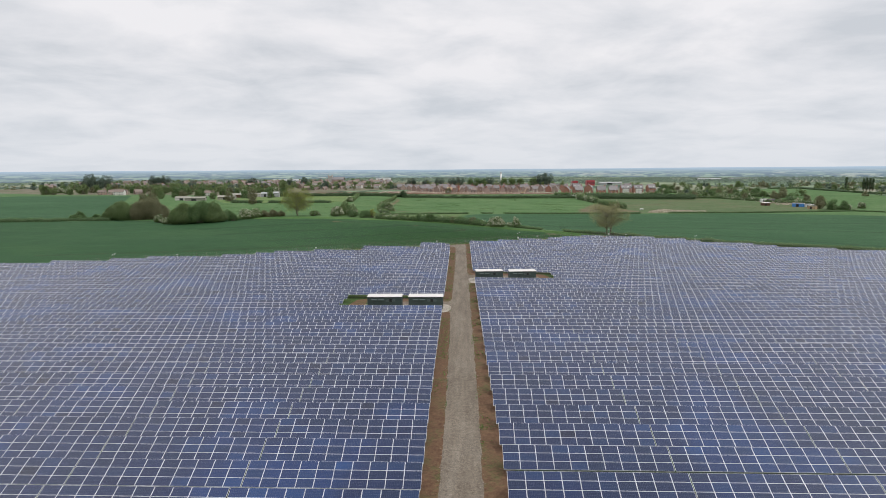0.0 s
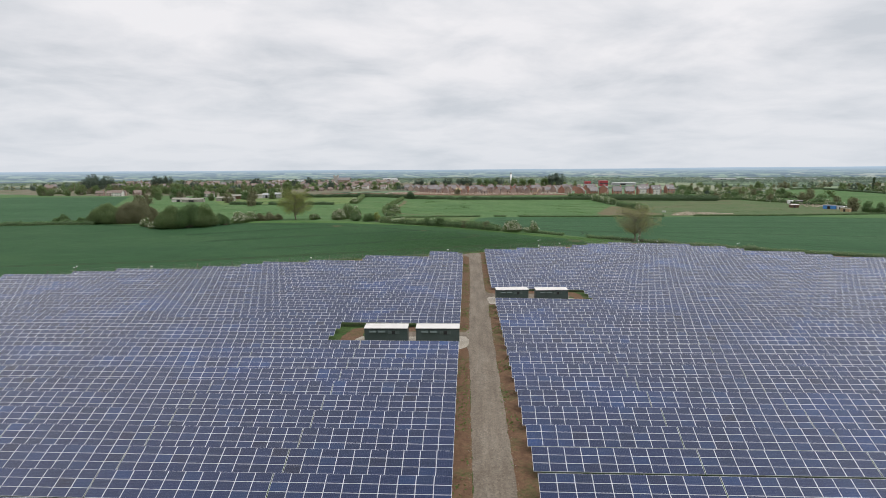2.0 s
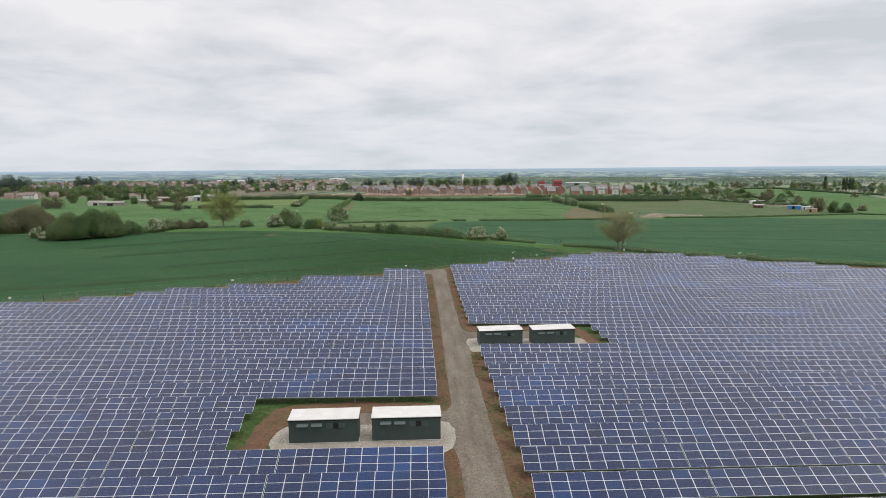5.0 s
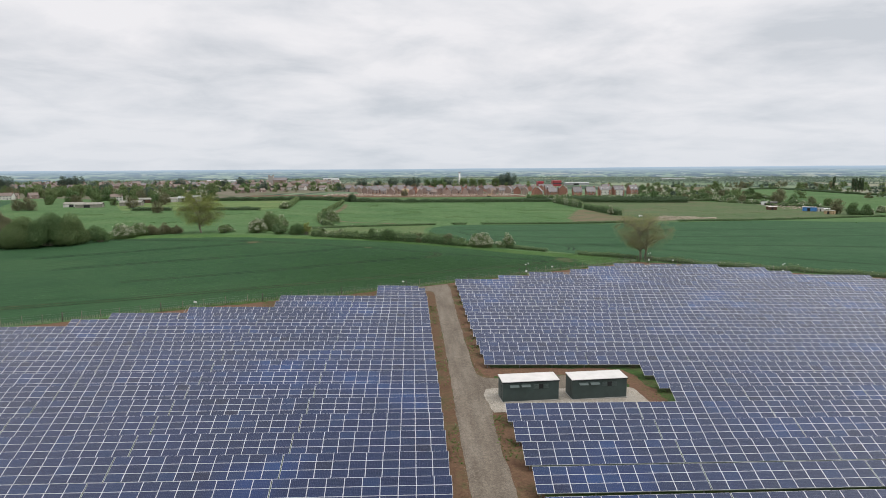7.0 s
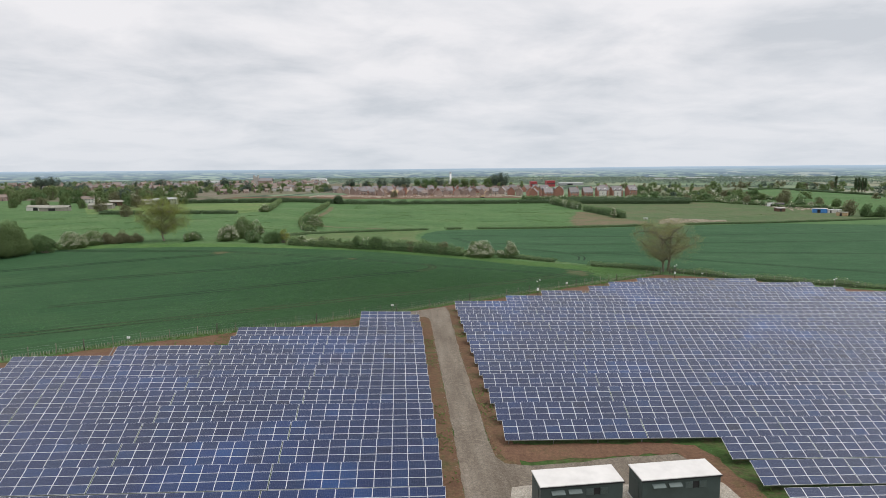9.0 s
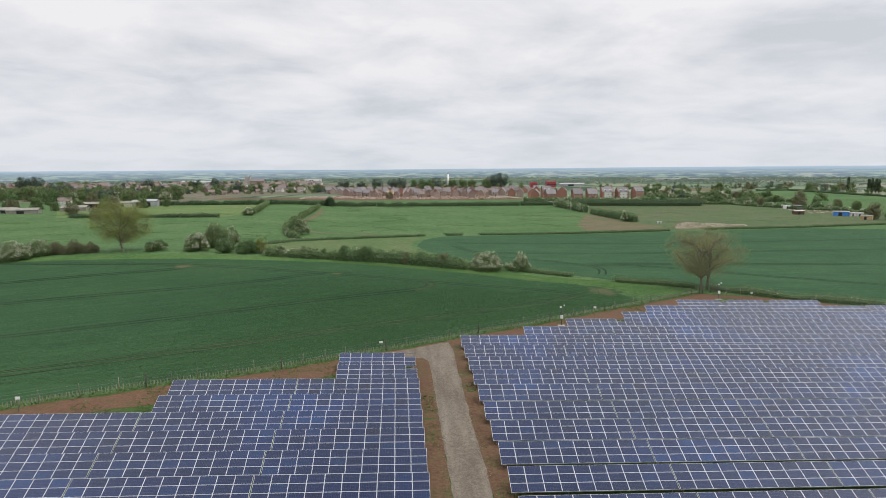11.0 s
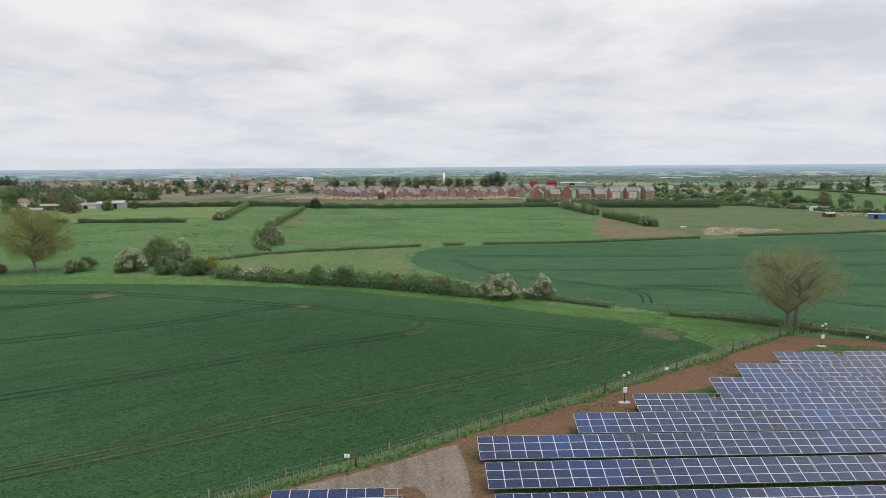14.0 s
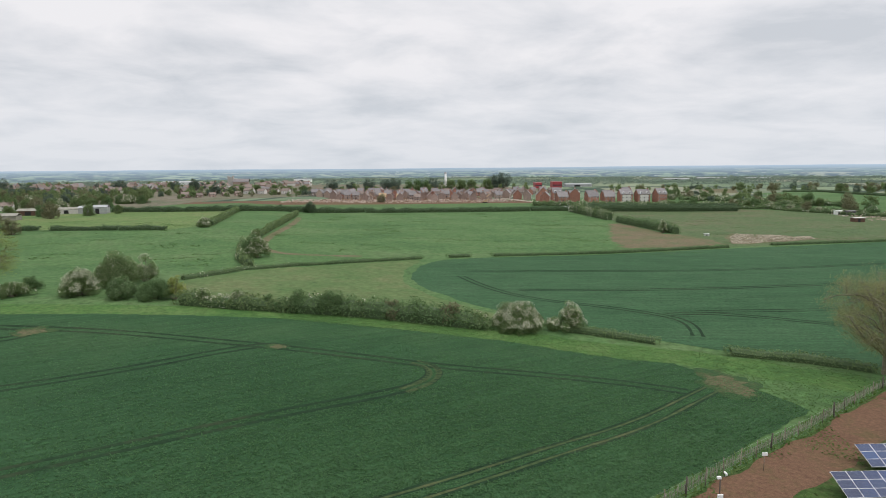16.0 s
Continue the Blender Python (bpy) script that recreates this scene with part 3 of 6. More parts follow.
def leg_mesh(h):
    k = "tall" if h > 1.2 else "short"
    if k not in legs_of:
        bm = bmesh.new()
        box(bm, -0.05, -0.04, -h - 0.5, 0.05, -0.028, 0)
        box(bm, -0.05, 0.028, -h - 0.5, 0.05, 0.04, 0)
        box(bm, -0.006, -0.026, -h - 0.5, 0.006, 0.026, 0)
        legs_of[k] = mesh_of(bm, "leg", M["steel"])
    return legs_of[k]


SPECS = []


def table(x, ytop, n, skip=()):
    SPECS.append((x, ytop, n, frozenset(skip)))


def table_pose(x, ytop, n):
    w = n * (PW + GAP)
    zl, zr = G(x, ytop - 1.4), G(x + w, ytop - 1.4)
    return Matrix.Translation((x, ytop - 2.72, (zl + zr) / 2 + (1.05 if x < -4 else 0.87))) @ Matrix.Rotation(-math.atan2(zr - zl, w), 4, "Y")


def build_table(x, ytop, n, skip, near):
    """A tilted table of 3 by n panels whose upper edge lies at ytop, from x to the east."""
    w = n * (PW + GAP)
    label = "tilted table of blue solar panels with one panel missing" if skip else "tilted table of blue solar panels in pale frames"
    top = thing("solar_table", label, "solar panels", "rows of solar tables", table_pose(x, ytop, n))
    if near or skip:
        for p in spots(n, skip):
            ob = part("panel", PANEL, None, top)
            ob.matrix_basis = SLOPE @ Matrix.Translation((*p, 0))
    else:
        ob = part("glazing", joined_mesh(n), None, top)
        ob["kind"] = "stuff"
        ob.matrix_basis = SLOPE
    ob = part("support_rail", rail_mesh(n), None, top)
    ob.matrix_basis = SLOPE
    if near:
        for k in range(max(2, n // 3 + 1)):
            lx = 0.5 + k * (w - 1.0) / max(1, n // 3)
            for along, h in ((0.45, 1.0), (2.5, 1.9)):
                lg = part("leg", leg_mesh(h), None, top)
                lg.matrix_basis = Matrix.Translation(SLOPE @ Vector((lx, along, -0.2)))
    return top


def seen(x0, x1, y):
    """Whether a table lies in the part of the array that the flight passes over."""
    reach = max(0.72 * y + 37, 125)
    return x1 > -reach and x0 < reach


PITCH_EAST, PITCH_WEST = 5.808, 5.32
EAST_Y, EAST_X = (20, 49, 72, 96, 119, 142, 165, 188, 206, 223, 252), (2.0, 1.58, 1.25, 0.94, 0.75, 0.51, 0.32, 0.0, -0.16, -0.28, -0.55)
WEST_Y, WEST_X = (20, 45, 72, 98, 125, 146, 167, 189, 215, 231, 242), (-5.9, -6.29, -6.75, -7.07, -7.32, -7.5, -7.68, -7.87, -8.15, -8.29, -8.65)
HOLES = {(3, 21.2): {(6, 2)}, (0, 51.3): {(6, 2)}, (0, 51.3 + PITCH_T): {(2, 2)}}
START = {0: 51.3, 1: 41.6, 2: 34.5, 3: 21.2, 4: 11.7}
for k in range(44):
    y = 188.8 + PITCH_EAST * (16 - k)
    x = START.get(k, float(np.interp(y, EAST_Y, EAST_X)))
    if k in (17, 18, 19):
        table(23.7, y, 6)
        x = 23.7 + 6 * (PW + GAP) + 0.1
    while x < 260:
        x1 = x + PITCH_T
        far_gap = 7 + 5 * smooth(90, 150, x1)
        if on_line(FENCE_R, x1) - y < far_gap and x1 > 66:
            n = int((np.interp(-(y + far_gap), [-p[1] for p in FENCE_R], [p[0] for p in FENCE_R]) - x) / (PW + GAP))
            if n >= 3:
                table(x, y, min(n, 10))
            break
        if not seen(x, x1, y):
            break
        if (k, x) in HOLES:
            table(x, y, NP, HOLES[k, x])
        else:
            table(x, y, NP)
        x = x1
WEST_END = {2: -41.9, 3: -41.9, 4: -59.4, 5: -72, 6: -77.1, 7: -87, 8: -110, 9: -121, 10: -137, 11: -150}
for k in range(42):
    y = 188.91 + PITCH_WEST * (10 - k)
    xr = float(np.interp(y, WEST_Y, WEST_X))
    if k in (0, 1):
        table(xr - 7 * (PW + GAP), y, 7, {(6, 2)})
        continue
    if k in (19, 20, 21):
        xr = -30.55
        table(xr - 6 * (PW + GAP), y, 6)
        xr -= 6 * (PW + GAP) + 0.1
    while k in WEST_END and xr - WEST_END[k] > 0.5:
        n = min(NP, round((xr - WEST_END[k]) / (PW + GAP)))
        table(xr - n * (PW + GAP), y, n)
        xr -= PITCH_T
    while k not in WEST_END and xr > -260:
        x0 = xr - PITCH_T
        if on_line(FENCE_L, x0) - y < 3.2 or not seen(x0, xr, y):
            break
        table(x0 + 0.1, y, NP)
        xr = x0

# the tables beside the track and along the far fence are things; those out to the sides are one joined rest
SPECS.sort(key=lambda q: abs(q[0] + q[2] * 0.84 + 4.0) - 0.12 * q[1])
vs, fs, ms, uvs = [], [], [], []
for rank, (x, y, n, skip) in enumerate(SPECS):
    if rank < 290:
        build_table(x, y, n, skip, rank < 84)
        continue
    m = table_pose(x, y, n) @ SLOPE
    for src in (joined_mesh(n), rail_mesh(n)):
        base = len(vs)
        vs += [tuple(m @ v.co) for v in src.vertices]
        lay = src.uv_layers.active.data if src.uv_layers else None
        for p in src.polygons:
            fs.append([base + v for v in p.vertices])
            ms.append(p.material_index if lay else 3)
            uvs += [tuple(lay[q].uv) if lay else (0.0, 0.0) for q in p.loop_indices]
me = bpy.data.meshes.new("solar_tables")
me.from_pydata(vs, [], fs)
for q in ("cell", "alu", "dark", "steel"):
    me.materials.append(M[q])
me.polygons.foreach_set("material_index", ms)
me.uv_layers.new(name="UVMap").data.foreach_set("uv", [c for q in uvs for c in q])
me.update()
tagged(new("solar_array", me), "rows of tilted blue solar panels on steel frames", "solar panels", kind="stuff")

# ---- cabins ----
M["cabin"] = plain_mat("green_steel_wall", (0.042, 0.062, 0.058), 0.5, 0.0, 0.12, 1.5)
M["cabin_roof"] = plain_mat("pale_roof", (0.56, 0.54, 0.51), 0.7, 0.0, 0.08, 0.8)
M["vent"] = plain_mat("grey_green_louvre", (0.085, 0.112, 0.104), 0.5, 0.2, 0.1, 6)
M["black"] = plain_mat("black_steel", (0.02, 0.02, 0.022), 0.5, 0.3, 0.1, 6)
M["white"] = plain_mat("white_paint", (0.78, 0.78, 0.76), 0.5, 0.0, 0.05, 3)
M["concrete"] = plain_mat("concrete", (0.36, 0.345, 0.315), 0.9, 0.0, 0.12, 4)
M["post"] = plain_mat("weathered_post", (0.20, 0.17, 0.13), 0.9, 0.0, 0.3, 5, 0.4)
M["post_dark"] = plain_mat("dark_creosote_post", (0.08, 0.068, 0.054), 0.85, 0.0, 0.2, 5)
M["wire"] = plain_mat("fence_wire", (0.30, 0.31, 0.30), 0.5, 0.6, 0.1, 5)


def cabin(x, y, turn, label):
    """A steel inverter cabin, its front towards the south, with a pale low-pitched roof."""
    w, d, h = 7.8, 2.85, 2.75
    top = thing("equipment_cabin", label, "cabin", "equipment cabins", Matrix.Translation((x, y, G(x, y) + 0.10)) @ Matrix.Rotation(radians(turn), 4, "Z"))
    bm = bmesh.new()
    box(bm, -w / 2 - 0.1, -0.1, -0.12, w / 2 + 0.1, d + 0.1, 0.10)
    part("plinth", bm, M["concrete"], top, "concrete plinth")
    bm = bmesh.new()
    box(bm, -w / 2, 0, 0.1, w / 2, d, h)
    bmesh.ops.bevel(bm, geom=bm.edges[:], offset=0.03, segments=1, affect="EDGES")
    part("body", bm, M["cabin"], top)
    bm = bmesh.new()
    o = 0.08
    vv = box(bm, -w / 2 - o, -o, h, w / 2 + o, d + o, h + 0.14)
    for v in vv:
        v.co.z += 0.10 * (v.co.y + o) / d
    bmesh.ops.bevel(bm, geom=bm.edges[:], offset=0.025, segments=1, affect="EDGES")
    part("roof", bm, M["cabin_roof"], top, "flat off-white roof")
    bm = bmesh.new()
    box(bm, -w / 2 - o - 0.03, -o - 0.05, h - 0.06, w / 2 + o + 0.03, -o + 0.0, h + 0.06)
    part("gutter", bm, M["black"], top, "dark gutter")
    for lx in (-2.95, -1.35):
        bm = bmesh.new()
        vv = box(bm, lx, -0.42, h - 0.40, lx + 1.25, 0.0, h - 0.34)
        for v in vv:
            if v.co.y < -0.2:
                v.co.z -= 0.22
        part("hood", bm, M["vent"], top, "sloping grey vent hood")
    for lx in (0.35, 1.72):
        bm = bmesh.new()
        box(bm, lx, -0.045, h - 1.0, lx + 0.72, 0.0, h - 0.38)
        for j in range(6):
            vv = box(bm, lx + 0.04, -0.085, h - 0.97 + j * 0.098, lx + 0.68, -0.045, h - 0.91 + j * 0.098)
        part("louvre", bm, M["vent"], top, "grey louvred vent")
    bm = bmesh.new()
    box(bm, 1.10, -0.05, h - 1.05, 1.16, 0.0, h - 0.35)
    box(bm, 1.64, -0.05, h - 1.05, 1.70, 0.0, h - 0.35)
    box(bm, 1.16, -0.02, h - 1.02, 1.64, 0.0, h - 0.38)
    part("opening", bm, M["black"], top, "dark square opening")
    for sx in (-1, 1):
        bm = bmesh.new()
        cx = sx * (w / 2 + 0.012)
        box(bm, cx - 0.02, 0.7, 0.15, cx + 0.02, 2.2, 2.3)
        box(bm, cx - 0.03, 1.42, 0.2, cx + 0.03, 1.46, 2.25)
        part("door", bm, M["cabin"], top)
    return top


CABIN = "dark green steel cabin with a pale roof"
cabin(4.72, 171.5, 4.4, CABIN)
cabin(14.4, 172.3, 4.4, CABIN)
cabin(-20.65, 131.35, 1.2, CABIN)
cabin(-11.3, 131.6, 0.6, CABIN)

# ---- fence, guards, poles ----


def rod_mesh(name, r0, r1, h, mat, n=6):
    bm = bmesh.new()
    tube(bm, (0, 0, -0.3), (0, 0, h), r0, r1, n)
    return mesh_of(bm, name, mat)


POST = rod_mesh("post", 0.055, 0.05, 1.95, M["post"])
STRAINER = rod_mesh("post", 0.10, 0.095, 2.05, M["post_dark"], 8)


def fence(line, label, step, wires=True):
    top = thing("wire_fence", label, "fence")
    pts = resample(line, step)
    bm = bmesh.new()
    for i, (x, y) in enumerate(pts):
        big = i % 5 == 0
        ob = part("post", STRAINER if big else POST, None, top)
        ob.matrix_basis = Matrix.Translation((x, y, G(x, y))) @ Euler((random.uniform(-0.04, 0.04), random.uniform(-0.04, 0.04), random.uniform(0, 6))).to_matrix().to_4x4()
        if i and wires:
            a = Vector((*pts[i - 1], G(*pts[i - 1])))
            b = Vector((x, y, G(x, y)))
            for z in (0.1, 0.5, 0.9, 1.3, 1.75):
                tube(bm, a + Vector((0, 0, z)), b + Vector((0, 0, z)), 0.008, 0.008, 3, 0, False)
    part("wire", bm, M["wire"], top, "thin galvanised wires")
    return top


fence([p for p in FENCE_L if -150 < p[0]], "timber post and wire fence round the solar field", 3.2)
fence([p for p in FENCE_R if p[0] < 170], "timber post and wire fence beside the hedge", 3.2)

M["guard"] = leaf_mat("tree_guard", (0.21, 0.22, 0.155), (0.28, 0.28, 0.205), (0.35, 0.345, 0.26), 0.5, 0)
bm = bmesh.new()
rng = random.Random(4)
for off in (0.5, 0.85):
    for x, y in resample(offset([p for p in FENCE_L if -130 < p[0]], off), 0.42):
        px, py = x + rng.uniform(-0.07, 0.07), y + rng.uniform(-0.07, 0.07)
        z = G(px, py) + 0.03
        tube(bm, (px, py, z), (px + rng.uniform(-0.08, 0.08), py + rng.uniform(-0.08, 0.08), z + rng.uniform(0.5, 0.75)), 0.045, 0.045, 4, 0, False)
tagged(new("hedge_guards", plain_mesh(bm, "hedge_guards", M["guard"])), "pale plastic guards of a young hedge along the fence", "hedge guards", kind="stuff")


def camera_pole(x, y):
    top = thing("camera_pole", "steel pole with a white box and security camera", "camera pole", "camera poles", Matrix.Translation((x, y, G(x, y) + 0.04)))
    bm = bmesh.new()
    box(bm, -0.7, -0.45, -0.1, 0.7, 0.45, 0.12)
    part("base", bm, M["concrete"], top, "pale concrete block")
    bm = bmesh.new()
    tube(bm, (0, 0, 0.1), (0, 0, 3.9), 0.07, 0.06, 8)
    part("pole", bm, M["post_dark"], top, "dark pole")
    bm = bmesh.new()
    box(bm, -0.26, -0.24, 1.5, 0.26, -0.07, 2.2)
    bmesh.ops.bevel(bm, geom=bm.edges[:], offset=0.02, segments=1, affect="EDGES")
    part("box", bm, M["white"], top, "white control box")
    bm = bmesh.new()
    box(bm, -0.03, -0.03, 3.8, 0.55, 0.03, 3.86)
    part("arm", bm, M["post_dark"], top)
    bm = bmesh.new()
    box(bm, -0.35, -0.22, 3.72, 0.0, 0.05, 3.92)
    tube(bm, (0.5, -0.2, 4.12), (0.5, 0.25, 4.16), 0.10, 0.10, 8)
    tube(bm, (0.5, 0, 3.84), (0.5, 0, 4.05), 0.03, 0.03, 6)
    part("camera", bm, M["white"], top, "white camera housing")
    return top


for px, py in ((20.9, 266), (66.3, 291), (99.6, 270.5), (-118.1, 191.6)):
    camera_pole(px, py)


def marker(x, y):
    top = thing("fence_sensor", "small white twin box on a thin post", "sensor", "fence sensors", Matrix.Translation((x, y, G(x, y))))
    bm = bmesh.new()
    tube(bm, (0, 0, 0), (0, 0, 1.9), 0.035, 0.035, 6)
    part("post", bm, M["post"], top)
    for sx in (-0.16, 0.16):
        bm = bmesh.new()
        box(bm, sx - 0.13, -0.09, 1.72, sx + 0.13, 0.0, 2.08)
        part("box", bm, M["white"], top)
    return top


for px, py in ((-14.2, 248.9), (30.2, 274.1), (74.1, 290.2), (-59.4, 226.7), (-103.8, 206.5)):
    marker(px, py)

M["sign_yellow"] = plain_mat("gate_timber", (0.06, 0.05, 0.04), 0.8, 0, 0.2, 5)
gate = thing("field_gate", "dark timber gate posts and rails by the oak", "gate", m=Matrix.Translation((66.0, 298.4, G(66.0, 298.4))))
for gx in (0, 2.4, 4.6):
    bm = bmesh.new()
    tube(bm, (gx, gx * 0.35, -0.2), (gx, gx * 0.35, 2.1), 0.11, 0.10, 8)
    part("post", bm, M["post_dark"], gate)
for gz in (0.5, 0.9, 1.3):
    bm = bmesh.new()
    box(bm, 2.4, 0.8, gz, 4.6, 0.86, gz + 0.1)
    part("rail", bm, M["post_dark"], gate)

# ---- wheel tracks and patches in the crops ----


TRACKS = []


def wheel_tracks(line, mat, label, gap=1.9, width=0.7, name="wheel_track", dz=0.075):
    c = curve(line, 2)
    for s in (-1, 1):
        TRACKS.append(offset(c, s * gap / 2))
        ribbon(name, TRACKS[-1], width, mat, dz, label, 0.5, "wheel track")


TR = "sunken tractor wheel track through the young wheat, its shade painted dark"
wheel_tracks([(-89.8, 257.2), (-74, 264.5), (-48.6, 276.6), (-32.9, 284.5), (-22.8, 289.4), (-11.6, 294.5), (-5.3, 298.4), (-3, 302.3), (-3.6, 306.4), (-5.8, 308)], M["tram_shade"], TR)
wheel_tracks([(-118.8, 277), (-87.8, 290.5), (-62.5, 298.8), (-47, 306.4), (-36.4, 313.8), (-30.4, 316.6), (-27.2, 315.2)], M["tram_shade"], TR)
wheel_tracks([(-135.6, 296.2), (-98.4, 310.3), (-75.5, 318.9), (-72.8, 320.6), (-71, 324.2)], M["tram_shade"], TR)
wheel_tracks([(-200.6, 340.2), (-109.7, 328.7), (-69, 325.6), (-53.8, 322.9), (-37.6, 318.2), (-27.5, 315.1), (-14, 310.4), (-2.4, 306.3), (13, 303.4), (25, 300.3), (32.8, 296.7)], M["tram_shade"], TR)
wheel_tracks([(-162.7, 216.1), (-93.7, 230.6), (-58.7, 245), (-38.4, 255), (-19.7, 264.4), (-8.5, 269.6), (0.2, 274), (10.7, 279.9), (17.2, 283.3), (23.9, 287.6), (30.8, 293.1), (36.9, 297.9)], M["tram_dry"], "pale dry wheel track along the crop edge", 1.9, 0.34, dz=0.082)
wheel_tracks([(-162.7, 216.1), (-93.7, 230.6), (-58.7, 245), (-38.4, 255), (-19.7, 264.4), (-8.5, 269.6), (0.2, 274), (10.7, 279.9), (17.2, 283.3), (23.9, 287.6), (30.8, 293.1), (36.9, 297.9)], M["tram_shade"], TR, 2.1, 1.0)
wheel_tracks([(9.5, 389.9), (14, 373.7), (22.3, 358.9), (38.6, 351.2), (47.2, 344.8), (51.4, 339.6), (51.5, 333.5), (48.8, 325.9)], M["tram_shade"], TR)
wheel_tracks([(50.8, 343.6), (60.2, 345.2), (76.4, 338.6), (95.5, 326.2), (135.6, 305.8), (200, 265)], M["tram_shade"], TR)
wheel_tracks([(12.4, 399.9), (52.9, 400.6), (98.2, 402.1), (161.5, 417.1), (334.9, 444.9)], M["tram_shade"], TR)
wheel_tracks([(22.4, 369.5), (74.3, 372), (126.5, 381.3), (275.9, 398.2)], M["tram_shade"], TR)
wheel_tracks([(59, 346.2), (111.5, 349), (192.1, 347.6), (300, 318)], M["tram_shade"], TR)
wheel_tracks([(-7.8, 296.3), (-4.6, 299.1), (-3, 302.5), (-3.4, 306.1), (-6, 308.3)], M["tram_dry"], "pale bare wheel track at a turn", 1.4, 0.8)
SOIL = "pale bare patch where seed failed"
for c, rx, ry in (((-71.7, 323.8), 3.0, 2.2), ((-28.1, 315.3), 1.7, 1.2), ((40.4, 299.6), 3.6, 6.2)):
    rng = random.Random(int(c[1] * 10))
    sheet("soil_patch", [(c[0] + rx * rng.uniform(0.75, 1.5) * math.cos(a), c[1] + ry * rng.uniform(0.75, 1.35) * math.sin(a)) for a in np.linspace(0, 2 * math.pi, 31)[:-1]], M["patch"], 0.088, SOIL, "soil", 0.8)
    sheet("soil_patch", [(c[0] + rx * rng.uniform(0.45, 1.0) * math.cos(a), c[1] + ry * rng.uniform(0.45, 1.0) * math.sin(a)) for a in np.linspace(0, 2 * math.pi, 31)[:-1]], M["patch_bare"], 0.094, SOIL, "soil", 0.6)

# ---- trees, bushes and hedges ----
M["bark"] = plain_mat("bark", (0.185, 0.170, 0.120), 0.95, 0, 0.35, 3)
M["leaf_oak"] = leaf_mat("oak_leaf", (0.230, 0.245, 0.100), (0.290, 0.295, 0.125), (0.345, 0.332, 0.155))
M["leaf_lime"] = leaf_mat("spring_leaf", (0.207, 0.246, 0.060), (0.262, 0.302, 0.078), (0.305, 0.325, 0.100))
M["leaf_green"] = leaf_mat("hedge_leaf", (0.082, 0.150, 0.058), (0.118, 0.198, 0.074), (0.165, 0.242, 0.098))
M["leaf_mid"] = leaf_mat("hawthorn_leaf", (0.108, 0.172, 0.064), (0.148, 0.220, 0.082), (0.192, 0.250, 0.106))
M["leaf_fresh"] = leaf_mat("fresh_leaf", (0.130, 0.190, 0.075), (0.170, 0.232, 0.092), (0.208, 0.262, 0.112))
M["leaf_dark"] = leaf_mat("dark_leaf", (0.068, 0.115, 0.060), (0.094, 0.150, 0.074), (0.128, 0.185, 0.092))
M["leaf_brown"] = leaf_mat("budding_leaf", (0.146, 0.156, 0.084), (0.184, 0.188, 0.100), (0.222, 0.214, 0.118))
# leaf green lifted towards pale blue for the haze on far trees
M["leaf_hazed"] = leaf_mat("hazed_leaf", (0.165, 0.225, 0.180), (0.210, 0.272, 0.218), (0.255, 0.315, 0.255))
M["blossom"] = leaf_mat("may_blossom", (0.524, 0.524, 0.404), (0.682, 0.682, 0.531), (0.814, 0.800, 0.647))
M["core"] = leaf_mat("core_green", (0.052, 0.086, 0.038), (0.068, 0.106, 0.048), (0.090, 0.128, 0.060), 0.9, 0)


def leaves(name, pts, size, mats, rng, which=None, lean=None):
    """Small leaf sprays: bent quads of about the given size round the points, facing roughly along lean where it is given."""
    n = len(pts)
    pts = np.asarray(pts, float)
    face = rng.normal(size=(n, 3))
    if lean is not None:
        face = face * 0.55 + lean
    a = np.cross(face, rng.normal(size=(n, 3)))
    a /= np.linalg.norm(a, axis=1)[:, None] + 1e-9
    b = np.cross(a, face)
    b /= np.linalg.norm(b, axis=1)[:, None] + 1e-9
    s = (size * rng.uniform(0.6, 1.3, n))[:, None]
    c = np.cross(a, b) * s * 0.25
    v = np.stack([pts - a * s / 2, pts - b * s * 0.4 + c, pts + a * s / 2, pts + b * s * 0.4 + c], 1).reshape(-1, 3)
    me = bpy.data.meshes.new(name)
    me.vertices.add(4 * n)
    me.vertices.foreach_set("co", v.ravel())
    me.loops.add(4 * n)
    me.loops.foreach_set("vertex_index", np.arange(4 * n))
    me.polygons.add(n)
    me.polygons.foreach_set("loop_start", np.arange(0, 4 * n, 4))
    for m in mats:
        me.materials.append(m)
    if which is not None:
        me.polygons.foreach_set("material_index", which.astype(int))
    me.update(calc_edges=True)
    me.validate()
    return me


def arc(p, q, rng, sag=0.12, n=5):
    """A slightly crooked line of n pieces from p to q."""
    p, q = Vector(p), Vector(q)
    bend = Vector(rng.normal(size=3)) * (q - p).length * sag
    return [p.lerp(q, u) + bend * (4 * u * (1 - u)) * 0.5 for u in (i / n for i in range(n + 1))]


def limb(bm, pts, r0, r1, n):
    for i in range(len(pts) - 1):
        k0, k1 = i / (len(pts) - 1), (i + 1) / (len(pts) - 1)
        tube(bm, pts[i], pts[i + 1], r0 + (r1 - r0) * k0, r0 + (r1 - r0) * k1, n, 0, False)


